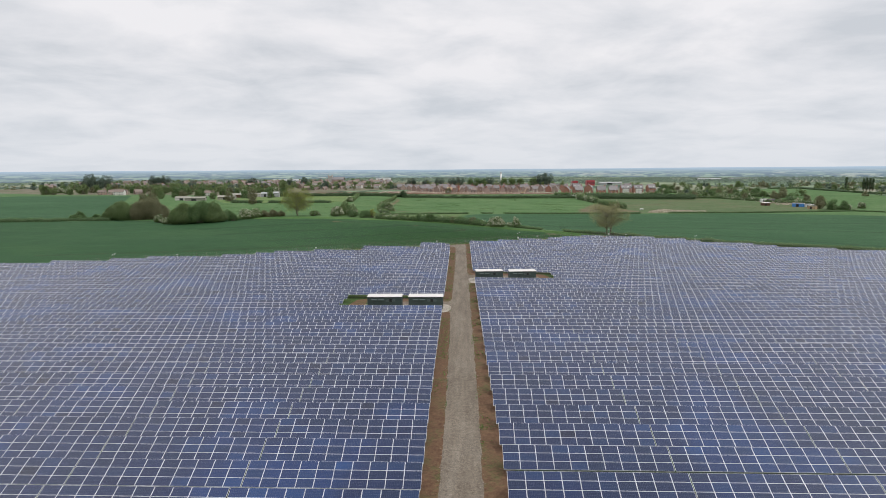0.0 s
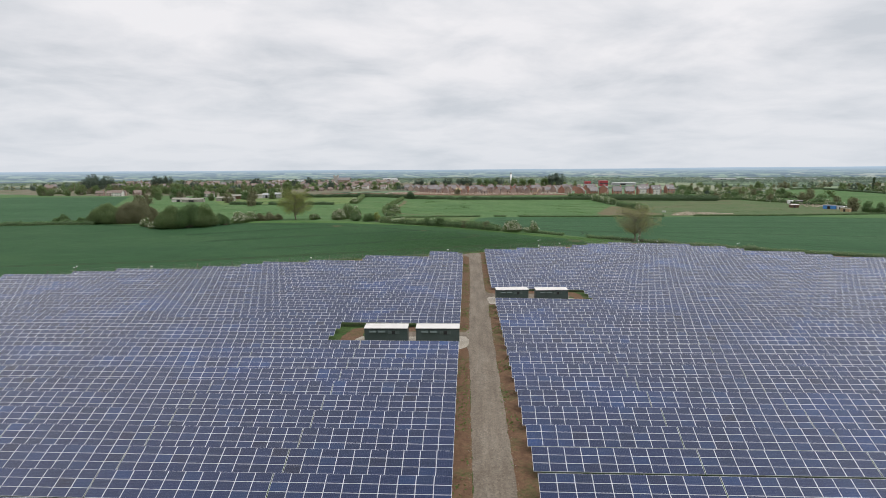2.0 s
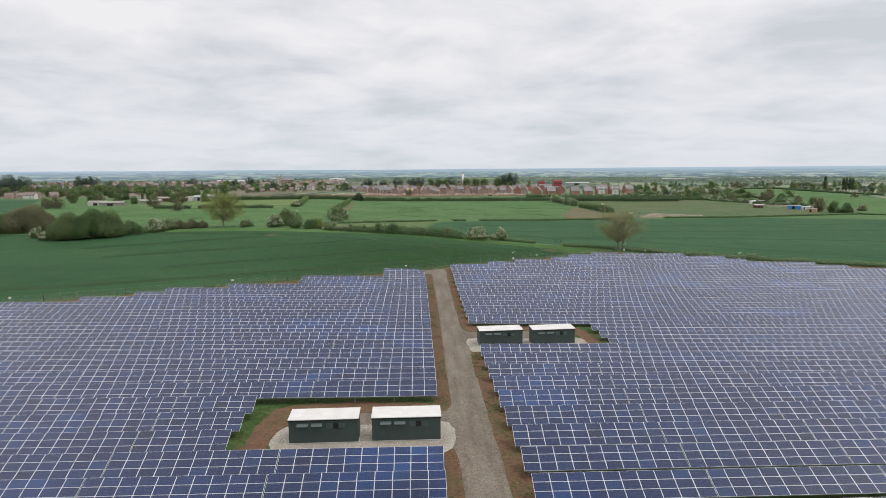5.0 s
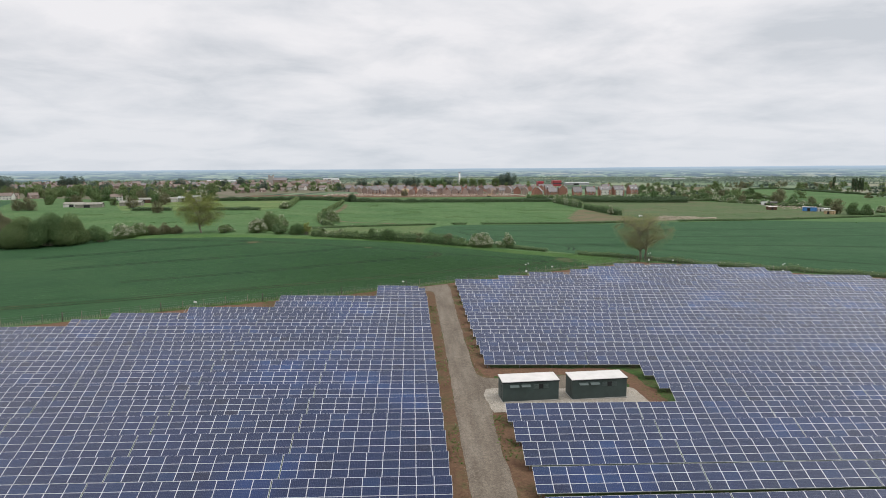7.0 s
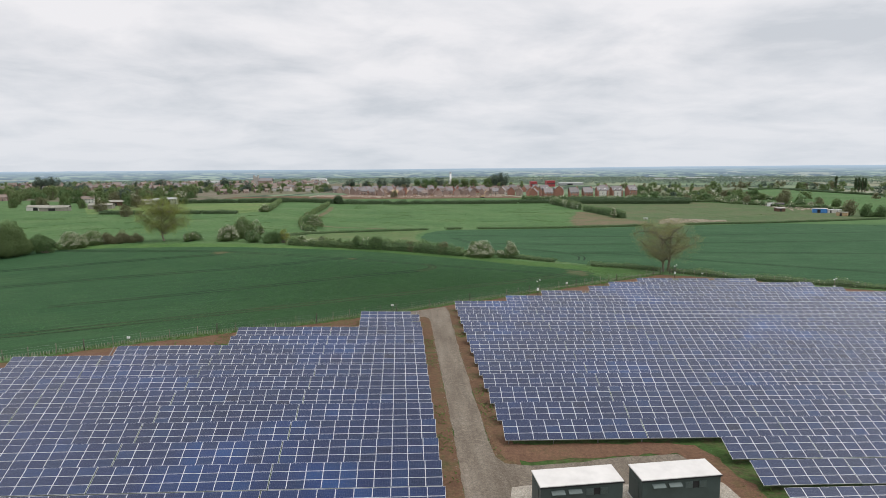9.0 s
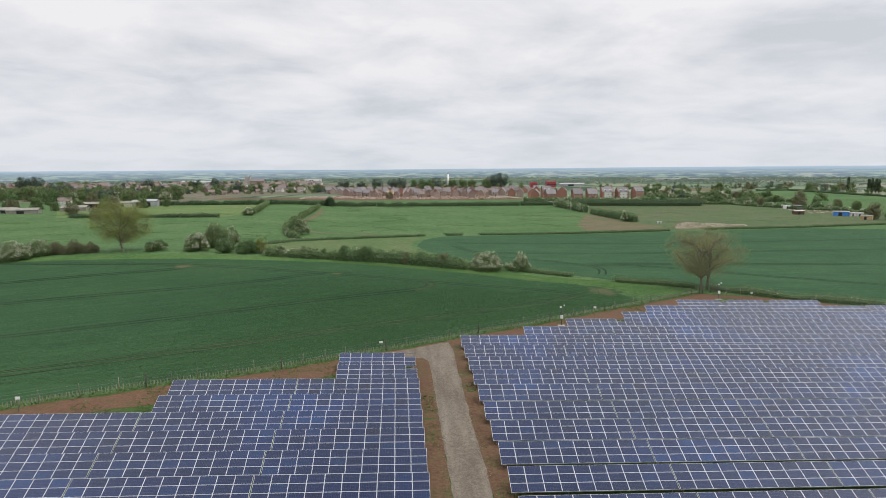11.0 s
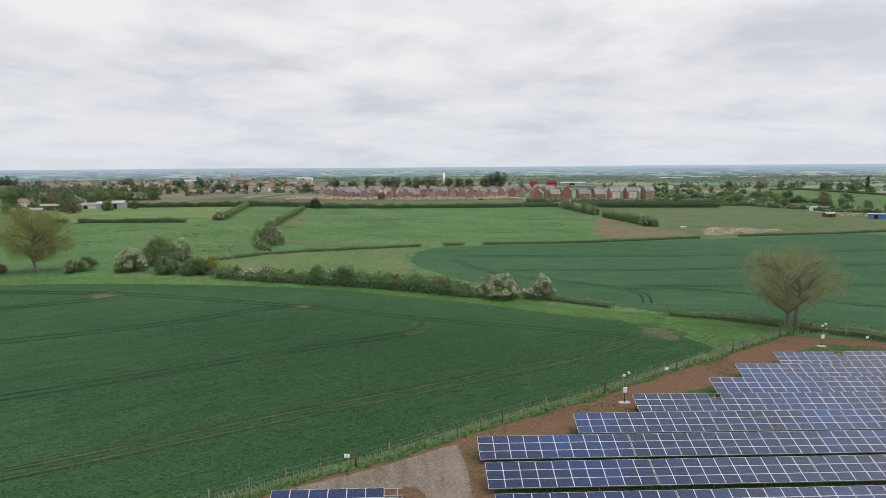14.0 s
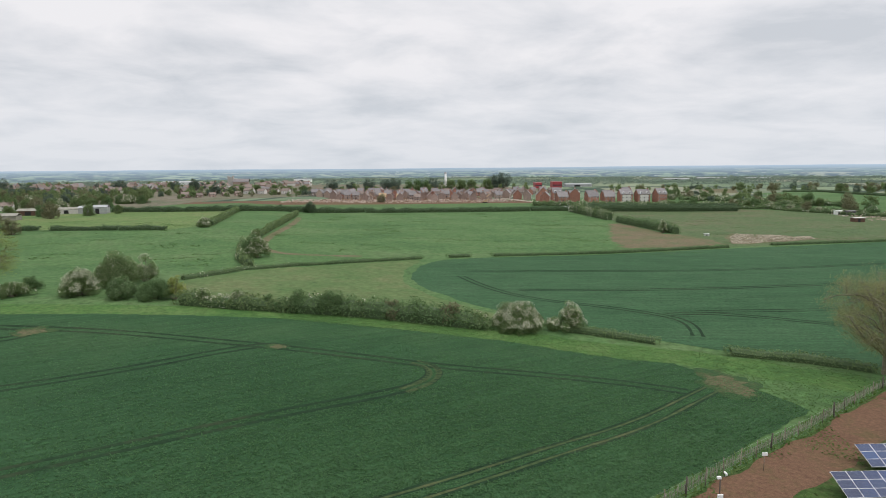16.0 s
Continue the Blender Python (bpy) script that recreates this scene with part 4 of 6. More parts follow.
def tree(x, y, h, w, mat, label, seed, trunks=1, per=10, size=0.34, scatter=0.6, mains=9, subs=7, base=0.24, category="tree", name="tree"):
    """Trunks, limbs that reach into an uneven round crown, and sprays of leaves round their twigs."""
    rng = np.random.default_rng(seed)
    top = thing(name, label, category, m=Matrix.Translation((x, y, G(x, y) - 0.05)))
    bm, tips = bmesh.new(), []
    mid, rz = h * (base + 1) / 2, h * (1 - base) / 2
    for k in range(trunks):
        off = (k - (trunks - 1) / 2)
        foot, head = Vector((off * 0.09 * h, off * 0.03 * h, -0.3)), Vector((off * 0.16 * h, off * 0.04 * h, h * 0.60))
        spine = arc(foot, head, rng, 0.06, 6)
        limb(bm, spine, 0.026 * h, 0.012 * h, 8)
        for j in range(mains):
            a = 2 * math.pi * (j + rng.uniform(0, 0.7)) / mains * 1.618
            el = -0.75 + 1.7 * ((j * 0.618 + 0.3) % 1.0)
            f = rng.uniform(0.6, 0.88)
            cr = math.sqrt(max(0.05, 1 - el * el))
            goal = Vector((math.cos(a) * cr * w / 2 * f + off * w * 0.18, math.sin(a) * cr * w / 2 * f, mid + el * rz * f))
            start = spine[4 + int(rng.integers(0, 3))] if el > 0 else spine[2 + int(rng.integers(0, 2))]
            lift = Vector((0, 0, 0.025 * h)) + Vector(rng.normal(size=3)) * 0.035 * h
            main = [start.lerp(goal, u) + lift * (4 * u * (1 - u)) + Vector(rng.normal(size=3)) * 0.008 * h * (0 < u < 1) for u in (i / 6 for i in range(7))]
            limb(bm, main, 0.013 * h, 0.004 * h, 6)
            for _ in range(subs):
                s = main[2 + int(rng.integers(0, 5))]
                d = Vector(rng.normal(size=3))
                d.z *= 0.7
                end = s + (d.normalized() * 0.75 + (goal - head).normalized() * 0.45) * w * rng.uniform(0.10, 0.20)
                q = Vector(((end.x) / (w / 2), end.y / (w / 2), (end.z - mid) / rz))
                if q.length > 1.05:
                    end = Vector((end.x / q.length, end.y / q.length, mid + (end.z - mid) / q.length))
                sub = arc(s, end, rng, 0.12, 3)
                limb(bm, sub, 0.0034 * h, 0.0016 * h, 4)
                for _ in range(3):
                    t0 = sub[int(rng.integers(1, 4))]
                    t1 = t0 + Vector(rng.normal(size=3)) * w * 0.035
                    limb(bm, [t0, t1], 0.0013 * h, 0.0007 * h, 3)
                    tips += [tuple(t1), tuple(t0.lerp(t1, 0.5))]
                tips.append(tuple(end))
    part("trunk", bm, M["bark"], top)
    t = np.array(tips)
    pts = np.repeat(t, per, 0) + rng.normal(size=(len(t) * per, 3)) * scatter
    pts = pts[pts[:, 2] > h * base * 0.75]
    part("crown", leaves("crown", pts, size, [mat], rng), None, top)
    return top


tree(69.2, 304.2, 16.8, 19.4, M["leaf_oak"], "twin-trunked oak with sparse young bronze leaves", 5, 2, 13, 0.17, 0.6, 17, 9, 0.25)
tree(-100.2, 351.2, 17.0, 19.0, M["leaf_lime"], "broad tree with fresh yellow-green leaves", 8, 1, 19, 0.17, 0.8, 28, 11, 0.16)


def lumps(w, d, h, n, rng):
    """Centres and radii of the clumps that make up a bush's uneven dome."""
    out = []
    for _ in range(n):
        a, u = rng.uniform(0, 2 * math.pi), math.sqrt(rng.uniform(0, 1))
        px, py = math.cos(a) * u * w / 2 * 0.72, math.sin(a) * u * d / 2 * 0.72
        top = h * (1 - 0.55 * u ** 2) * rng.uniform(0.72, 1.0)
        r = rng.uniform(0.11, 0.21) * min(w, h * 1.5)
        out.append((px, py, max(r * 0.6, top - r), r))
        if top > 2.2 * r:
            out.append((px * 1.15, py * 1.15, max(r * 0.5, top * 0.45), r))
    return out


def crown_lumps(w, h, base, n, rng):
    """Clumps set round an uneven crown that stands clear of the ground."""
    out = []
    for k in range(n):
        u, a = rng.uniform(base + 0.1, 0.92), rng.uniform(0, 2 * math.pi)
        f = math.sqrt(max(0.02, 1 - ((u - 0.38) / 0.62) ** 2)) * rng.uniform(0.45, 0.8)
        r = rng.uniform(0.13, 0.24) * w
        out.append((math.cos(a) * w / 2 * f, math.sin(a) * w / 2 * f, max(u * h - r * 0.5, r * 0.7), r))
    return out


def clump_points(cl, density, rng):
    pts, out = [], []
    for px, py, pz, r in cl:
        n = int(density * r * r * 12)
        v = rng.normal(size=(n, 3))
        v /= np.linalg.norm(v, axis=1)[:, None]
        d = v + (0, 0, 0.35)
        v = v * (r * rng.uniform(0.72, 1.1, n))[:, None] + (px, py, pz)
        pts.append(v[v[:, 2] > 0.05])
        out.append(d[v[:, 2] > 0.05])
    return np.concatenate(pts), np.concatenate(out)


def bush(x, y, w, h, mat, label, seed, d=None, white=0.0, density=15.0, size=0.235, category="bush", name="bush", clear=None):
    rng = np.random.default_rng(seed)
    top = thing(name, label, category, m=Matrix.Translation((x, y, G(x, y) - 0.05)))
    cl = lumps(w, d or w, h, max(10, int(w * 2.6)), rng) if clear is None else crown_lumps(w, h, clear, 24 if h < 3 * w else 90, rng)
    bm = bmesh.new()
    if clear:
        tube(bm, (0, 0, -0.3), (0, 0, h * 0.45), 0.03 * h, 0.02 * h, 6, 0, False)
    for px, py, pz, r in cl[:14]:
        tube(bm, (px * 0.15, py * 0.15, -0.1), (px, py, pz), 0.02 * h, 0.012 * h, 5, 0, False)
    part("stem", bm, M["bark"], top)
    pts, lean = clump_points(cl, density, rng)
    part("foliage", leaves("foliage", pts, size, [mat], rng, None, lean), None, top)
    if white:
        p, d = clump_points([(a, b, c, r * 1.06) for a, b, c, r in cl], density * min(white, 1.0) * 1.3, rng)
        keep = np.array([noise.noise((q[0] * 0.75, q[1] * 0.75, q[2] * 0.75 + seed)) for q in p]) > 0.06
        keep &= p[:, 2] > h * 0.22
        part("blossom", leaves("blossom", p[keep], size * 0.85, [M["blossom"]], rng, None, d[keep] + (0, 0, 0.5)), None, top, "white may blossom")
    return top


W1, W2 = "hawthorn bush thick with white blossom", "rounded green hawthorn bush at the field edge"
for i, (bx, by, bw, bh, mat, wh, lab) in enumerate((
        (-89.8, 350.2, 8.6, 4.0, "leaf_mid", 0.3, W1), (-77.2, 351.3, 9.6, 6.3, "leaf_mid", 1.0, W1), (-74.4, 363.6, 11.4, 9.2, "leaf_mid", 0.15, "tall green hawthorn with scattered blossom"),
        (-71.4, 372, 6.2, 7.6, "leaf_mid", 1.3, W1), (-67.3, 348.9, 7.9, 5.3, "leaf_green", 0.1, W2), (-60.3, 348, 8.0, 5.3, "leaf_green", 0, W2), (-56.1, 348.5, 4.5, 6.4, "leaf_lime", 0, "slim yellow-green shrub in the hedge"),
        (14.3, 329.9, 12.1, 6.2, "leaf_mid", 1.2, W1), (24, 329.7, 7.4, 6.5, "leaf_mid", 1.2, W1),
        (-126.0, 337.5, 11.6, 6.2, "leaf_mid", 0.9, W1), (-122.6, 344.9, 9.1, 5.8, "leaf_mid", 0.4, W1), (-119.3, 347.0, 7.5, 4.6, "leaf_brown", 0, "brown budding thorn bush"), (-114.4, 348.2, 8.5, 5.2, "leaf_brown", 0, "brown budding thorn bush"), (-109.2, 349.3, 6.5, 3.9, "leaf_brown", 0, "brown budding thorn bush"),
        (-129.8, 328.1, 5.7, 5.7, "leaf_green", 0, W2), (-91.7, 359.2, 6.1, 3.5, "leaf_green", 0, W2), (-99.6, 512.5, 8.1, 5.5, "leaf_mid", 1.3, W1),
        (-56, 426.3, 8.5, 8.0, "leaf_mid", 0.5, W1), (-60.5, 433.2, 6.6, 6.6, "leaf_green", 0, W2), (-65.2, 458.4, 5.2, 6.0, "leaf_green", 0, W2), (-67, 473.6, 5.5, 6.4, "leaf_mid", 0.2, W2),
        (-65.7, 620.1, 9.5, 8.6, "leaf_dark", 0, "dark rounded thorn bush"), (124.8, 515.8, 5.5, 7.7, "leaf_mid", 0.9, W1))):
    bush(bx, by, bw, bh, M[mat], lab, 20 + i, white=wh)
for i, (bx, by, bw, bh, mat, wh) in enumerate(((-48.9, 343.2, 4.5, 4.2, "leaf_mid", 0.5), (-41, 341.9, 5.5, 4.4, "leaf_mid", 0.7), (-34.8, 340.6, 4.1, 4.0, "leaf_green", 0), (-28.5, 339.5, 6.0, 5.0, "leaf_green", 0),
                                               (-21.6, 338, 7.4, 5.6, "leaf_green", 0), (-15.6, 336.7, 4.7, 4.5, "leaf_mid", 0.1), (-10, 335.5, 5.6, 4.7, "leaf_brown", 0), (-4.3, 333.7, 5.7, 4.7, "leaf_green", 0), (1.5, 331.8, 6.2, 5.0, "leaf_brown", 0), (7.4, 330.3, 4.8, 4.2, "leaf_mid", 0.2))):
    bush(bx, by, bw, bh, M[mat], "thorn bush grown tall within the hedge", 90 + i, white=wh)
S1 = "large dense scrub tree at the field edge"
for i, (bx, by, bw, bh, mat) in enumerate((
        (-207.2, 355.5, 20.4, 12.2, "leaf_mid"),
        (-215.1, 357.4, 11.7, 8.2, "leaf_green"),
        (-192.2, 358.7, 24.1, 14.1, "leaf_brown"),
        (-201.7, 361.7, 14.9, 10.7, "leaf_brown"),
        (-154.0, 321.9, 16.2, 11.7, "leaf_mid"),
        (-145.6, 322.4, 15.7, 13.3, "leaf_green"),
        (-139.3, 325.2, 13.7, 12.4, "leaf_mid"),
        (-136.3, 337.3, 11.0, 5.8, "leaf_green"),
        (-171.3, 328.5, 6.0, 6.0, "leaf_mid"), (-162.8, 320.5, 6.0, 4.5, "leaf_mid"),
        (-240.5, 365.7, 10.8, 6.0, "leaf_green"),
        (-228.1, 363.8, 8.4, 3.9, "leaf_green"))):
    bush(bx, by, bw, bh, M[mat], S1, 60 + i, density=11.0, size=0.33, category="tree", white=0.8 if bw < 9 and mat == "leaf_mid" else 0)


def hedge(line, w, h, mat, label, seed, per=26, size=0.38, white=0.0, rag=0.3):
    """A hedge along a line: solid darker green core with leaf sprays over it."""
    rng = np.random.default_rng(seed)
    top = thing("hedge", label, "hedge")
    line = resample(line, 2.0)
    bm, prev, pts, lean = bmesh.new(), None, [], []
    for i, (x, y) in enumerate(line):
        a, b = line[max(0, i - 1)], line[min(len(line) - 1, i + 1)]
        d = Vector((b[0] - a[0], b[1] - a[1])).normalized()
        f = 1 + rag * noise.noise((x * 0.16, y * 0.16, seed)) + rag * 0.6 * noise.noise((x * 0.5, y * 0.5, seed))
        hh, ww, z0 = h * f, w * (0.6 + 0.4 * f), G(x, y) - 0.05
        ring = [bm.verts.new((x - d.y * s * ww * 0.34, y + d.x * s * ww * 0.34, z0 + t * hh * 0.72)) for s, t in ((-1, 0), (-1.05, 0.6), (-0.55, 1), (0.55, 1), (1.05, 0.6), (1, 0))]
        if prev:
            for k in range(5):
                bm.faces.new((prev[k], prev[k + 1], ring[k + 1], ring[k]))
        else:
            bm.faces.new(ring)
        prev = ring
        n = int(1.7 * per * (0.5 + 0.5 * h / 2))
        ang = rng.uniform(-0.15, math.pi + 0.15, n)
        rr = rng.uniform(0.7, 1.15, n)
        cx, cz = np.cos(ang) * ww * 0.5 * rr, np.clip(np.sin(ang), 0.0, 1) ** 0.6 * hh * rr * 0.93
        cz = np.where(np.abs(np.cos(ang)) > 0.6, rng.uniform(0.05, 0.85, n) * hh, cz)
        al = rng.uniform(-1.1, 1.1, n)
        lean.append(np.stack([-d.y * np.cos(ang), d.x * np.cos(ang), 0.35 + np.sin(ang)], 1))
        pts.append(np.stack([x - d.y * cx + d.x * al, y + d.x * cx + d.y * al, z0 + cz], 1))
    bm.faces.new(prev[::-1])
    part("solid_core", bm, M["core"], top)
    pts = np.concatenate(pts)
    which = (rng.uniform(size=len(pts)) < white) if white else np.zeros(len(pts))
    if white:
        patch = np.array([noise.noise((p[0] * 0.2, p[1] * 0.2, seed * 1.7)) for p in pts]) > 0.08
        which = which & patch
    part("foliage", leaves("foliage", pts, size, [mat, M["blossom"]], rng, which, np.concatenate(lean)), None, top)
    return top


H1, H2 = "overgrown field hedge of hawthorn and brambles", "low trimmed field hedge"
hedge([(-53.2, 344.4), (-44.5, 342.2), (-38.4, 341), (-29.4, 339.1)], 4.2, 2.7, M["leaf_mid"], H1, 1, 110, 0.40, 0.35, 0.8)
hedge([(-32.1, 339.7), (-20.2, 337.8), (-9.1, 335.1)], 5.0, 3.4, M["leaf_green"], H1, 2, 110, 0.40, 0.12, 0.8)
hedge([(-9.1, 335.1), (0.5, 332), (8.4, 329.4)], 4.8, 3, M["leaf_green"], H1, 3, 110, 0.40, 0, 0.8)
hedge([(24.4, 328.9), (31.5, 325), (38.2, 321.1)], 2.2, 1.7, M["leaf_mid"], H2, 4, 80, 0.28, 0.05)
hedge([(48.9, 314.5), (59.2, 310.6), (67.4, 305.5)], 2.8, 1.7, M["leaf_mid"], H2, 5, 90, 0.28, 0.0, 0.35)
hedge([(70.6, 303.2), (86.3, 291.4), (105.3, 282.9), (130.5, 272.3), (171, 259.2), (230, 231), (300, 203)], 3.1, 1.9, M["leaf_mid"], H2, 6, 55, 0.32, 0.05, 0.45)
hedge([(-63.8, 375.9), (-53.9, 397.8), (-43, 405.6)], 1.9, 1.5, M["leaf_mid"], H2, 7, 50, 0.3, 0.12)
hedge([(-43, 406.1), (-23.1, 414.9), (-0.7, 423.5)], 1.7, 1.3, M["leaf_green"], H2, 8, 44, 0.38)
hedge([(9.3, 426.5), (16.4, 428.6)], 2.0, 1.5, M["leaf_green"], H2, 9, 50, 0.38)
hedge([(25.6, 430.9), (66.9, 439.2), (127.6, 459)], 1.9, 1.4, M["leaf_green"], H2, 10, 44, 0.38)
hedge([(151.9, 467.2), (212.4, 480.9), (315.9, 511.9), (400, 456)], 2.0, 1.5, M["leaf_green"], H2, 11, 36, 0.42)
hedge([(-53.1, 402.4), (-60.5, 419.8), (-65.7, 443), (-67.8, 473.3)], 2.6, 2.8, M["leaf_mid"], H1, 12, 60, 0.45, 0.15, 0.9)
hedge([(-67.8, 477.4), (-68.5, 513.6), (-69, 557.8), (-70.9, 601.6)], 2.5, 2.8, M["leaf_mid"], H1, 13, 50, 0.55, 0, 0.8)
hedge([(-98.7, 519), (-110.7, 615.8)], 3.4, 3.4, M["leaf_mid"], H1, 14, 40, 0.55)
hedge([(-202.2, 517.1), (-174.9, 511.9)], 2.4, 2.3, M["leaf_dark"], H1, 15, 40, 0.6)
hedge([(-167.8, 510), (-137, 505.9)], 2.4, 2.3, M["leaf_dark"], H1, 16, 40, 0.6)
hedge([(-135.3, 504.9), (-114.6, 502.3)], 2.4, 2.3, M["leaf_dark"], H1, 17, 40, 0.6)
hedge([(-195.7, 635), (-110.9, 619.9), (-69.7, 621), (-32.2, 641.6)], 3.4, 3.6, M["leaf_dark"], H1, 18, 36, 0.75, 0, 0.4)
hedge([(-30.2, 636.9), (30.5, 642.4), (84.6, 649.3)], 3.6, 3.4, M["leaf_dark"], H1, 19, 36, 0.7, 0, 0.5)
hedge([(86.8, 649.8), (113.5, 651.9)], 4.2, 3.8, M["leaf_dark"], H1, 20, 36, 0.7, 0, 0.5)
hedge([(114.2, 643.6), (117.4, 614.2), (121.3, 584.8)], 5.3, 5.8, M["leaf_mid"], H1, 21, 42, 0.6, 0.3, 0.4)
hedge([(122.6, 573), (126.4, 541.1), (129.7, 511.4)], 4.4, 4.6, M["leaf_green"], H1, 22, 50, 0.5, 0, 0.4)
hedge([(125.9, 648), (178.5, 644.5), (234.1, 642.9)], 9.6, 5.4, M["leaf_dark"], "dense dark hedge below the houses", 23, 60, 0.7, 0, 0.2)
hedge([(-400, 342.8), (-246.6, 348.8), (-233.5, 353.7), (-210.9, 349.5)], 3, 2.6, M["leaf_green"], H2, 24, 36, 0.5)

# ---- loose grass, young wheat and stones ----


def inside(poly, pts):
    """Which points lie in a polygon."""
    x, y = pts[:, 0], pts[:, 1]
    hit = np.zeros(len(pts), bool)
    for (x0, y0), (x1, y1) in zip(poly, poly[1:] + poly[:1]):
        with np.errstate(divide="ignore", invalid="ignore"):
            cross = ((y0 > y) != (y1 > y)) & (x < (x1 - x0) * (y - y0) / (y1 - y0) + x0)
        hit ^= cross
    return hit


def tufts(name, pts, h, w, mat, label, category, rng, lift=0.03, lean=1.2):
    """Upright leaf blades: one leaning blade-shaped face a tuft."""
    n = len(pts)
    a = rng.uniform(0, 2 * math.pi, n)
    hh, ww = h * rng.uniform(0.6, 1.25, n), w * rng.uniform(0.6, 1.25, n)
    z = ground_z(pts) + lift
    dx, dy = np.cos(a) * ww / 2, np.sin(a) * ww / 2
    lx, ly = rng.normal(size=n) * hh * lean, rng.normal(size=n) * hh * lean
    x, y = pts[:, 0], pts[:, 1]
    v = np.stack([np.stack([x - dx, y - dy, z], 1), np.stack([x + dx, y + dy, z], 1), np.stack([x + dx * 1.2 + lx, y + dy * 1.2 + ly, z + hh], 1), np.stack([x - dx * 1.2 + lx, y - dy * 1.2 + ly, z + hh], 1)], 1).reshape(-1, 3)
    me = bpy.data.meshes.new(name)
    me.vertices.add(4 * n)
    me.vertices.foreach_set("co", v.ravel())
    me.loops.add(4 * n)
    me.loops.foreach_set("vertex_index", np.arange(4 * n))
    me.polygons.add(n)
    me.polygons.foreach_set("loop_start", np.arange(0, 4 * n, 4))
    me.materials.append(mat)
    me.update(calc_edges=True)
    me.validate()
    return tagged(new(name, me), label, category, kind="stuff")


def scatter(n, x0, y0, x1, y1, rng):
    return np.stack([rng.uniform(x0, x1, n), rng.uniform(y0, y1, n)], 1)


def near_line(pts, line, d):
    """Distance of points from a line, within d."""
    hit = np.zeros(len(pts), bool)
    for a, b in zip(line, line[1:]):
        a, b = np.array(a), np.array(b)
        t = np.clip(((pts - a) @ (b - a)) / ((b - a) @ (b - a)), 0, 1)
        hit |= np.linalg.norm(pts - (a + t[:, None] * (b - a)), axis=1) < d
    return hit


M["wheat_leaf"] = leaf_mat("wheat_leaf", (0.050, 0.128, 0.043), (0.061, 0.144, 0.050), (0.074, 0.160, 0.058), 0.6)
M["margin_leaf"] = leaf_mat("margin_grass_leaf", (0.066, 0.140, 0.038), (0.084, 0.162, 0.044), (0.112, 0.176, 0.058), 0.6)
M["grass_leaf"] = leaf_mat("grass_leaf", (0.075, 0.150, 0.034), (0.105, 0.180, 0.044), (0.14, 0.20, 0.060), 0.6)
wrng = np.random.default_rng(77)
CROP = [*offset([p for p in FENCE_L if p[0] < 40], 1.7), (46.5, 290), (44.2, 296), (41, 302.3), (36.5, 309.5), (27.5, 312.1), (11.8, 320.5), (-8.5, 327), (-30.8, 333.2), (-50.1, 335), (-85.5, 334.4), (-109.3, 330.8), (-128.4, 186.8)]
p = scatter(200000, -60, 236, 52, 312, wrng)
p = p[wrng.uniform(size=len(p)) < np.clip((p[:, 0] + 60) / 45, 0, 1) * np.clip((312 - p[:, 1]) / 30, 0, 1)]
p = np.concatenate([p, scatter(110000, -115, 236, 45, 350, wrng)])
p = p[inside(CROP, p)]
p = p[wrng.uniform(size=len(p)) < np.clip((p[:, 0] + 114) / 70, 0, 1) * np.clip((350 - p[:, 1]) / 40, 0, 1)]
for line in TRACKS:
    p = p[~near_line(p, line, 0.45)]
tufts("young_wheat", p, 0.075, 0.12, M["wheat_leaf"], "young wheat plants standing in the field", "wheat", wrng, 0.055, 2.2)
p = np.concatenate([scatter(60000, -70, 225, 70, 300, wrng), scatter(9000, -9, 60, 1, 250, wrng), scatter(5000, -32, 122, 26, 190, wrng)])
drift = np.interp(p[:, 1], (50, 100, 150, 250), (1.0, 0.7, 0.4, 0.0))
road = (p[:, 0] > -6.3 + drift) & (p[:, 0] < -1.8 + drift)
dens = np.array([noise.noise((q[0] * 0.13, q[1] * 0.13, 5.0)) for q in p]) > 0.08
inner = p[:, 1] < np.interp(p[:, 0], [q[0] for q in FENCE_L], [q[1] for q in FENCE_L]) - 0.2
pads = ((p[:, 0] > -2) & (p[:, 0] < 22) & (p[:, 1] > 167) & (p[:, 1] < 184)) | ((p[:, 0] < -6) & (p[:, 0] > -27) & (p[:, 1] > 128) & (p[:, 1] < 142)) | ((p[:, 0] > -19) & (p[:, 0] < 1) & (p[:, 1] > 244) & (p[:, 1] < 258))
tufts("grass_tufts", p[~road & dens & inner & ~pads], 0.10, 0.16, M["grass_leaf"], "tufts of grass on the bare earth", "grass", wrng, 0.05)
edge = np.concatenate([np.array(resample(offset([p for p in FENCE_L if p[0] > -90], o), 0.3)) for o in (-0.2, 0.1, 1.3)])
edge = edge + wrng.normal(size=edge.shape) * 0.18
tufts("fence_grass", edge, 0.26, 0.2, M["grass_leaf"], "long grass along the fence foot", "grass", wrng, 0.03)
p = scatter(60000, -32, 284, 68, 362, wrng)
p = p[near_line(p, [(-30.3, 336.4), (-8.1, 330.3), (12.4, 324), (27.5, 316.2), (40.8, 313), (51, 305.7), (59.3, 300.1)], 4.4) | inside([(41.9, 300.3), (40, 290.3), (44.1, 286), (56.3, 294.5), (66.4, 301), (61.3, 307.2), (48.9, 314.5), (38.7, 318.8)], p)]
tufts("margin_grass", p, 0.08, 0.15, M["margin_leaf"], "long grass of the field margin", "grass", wrng, 0.02)


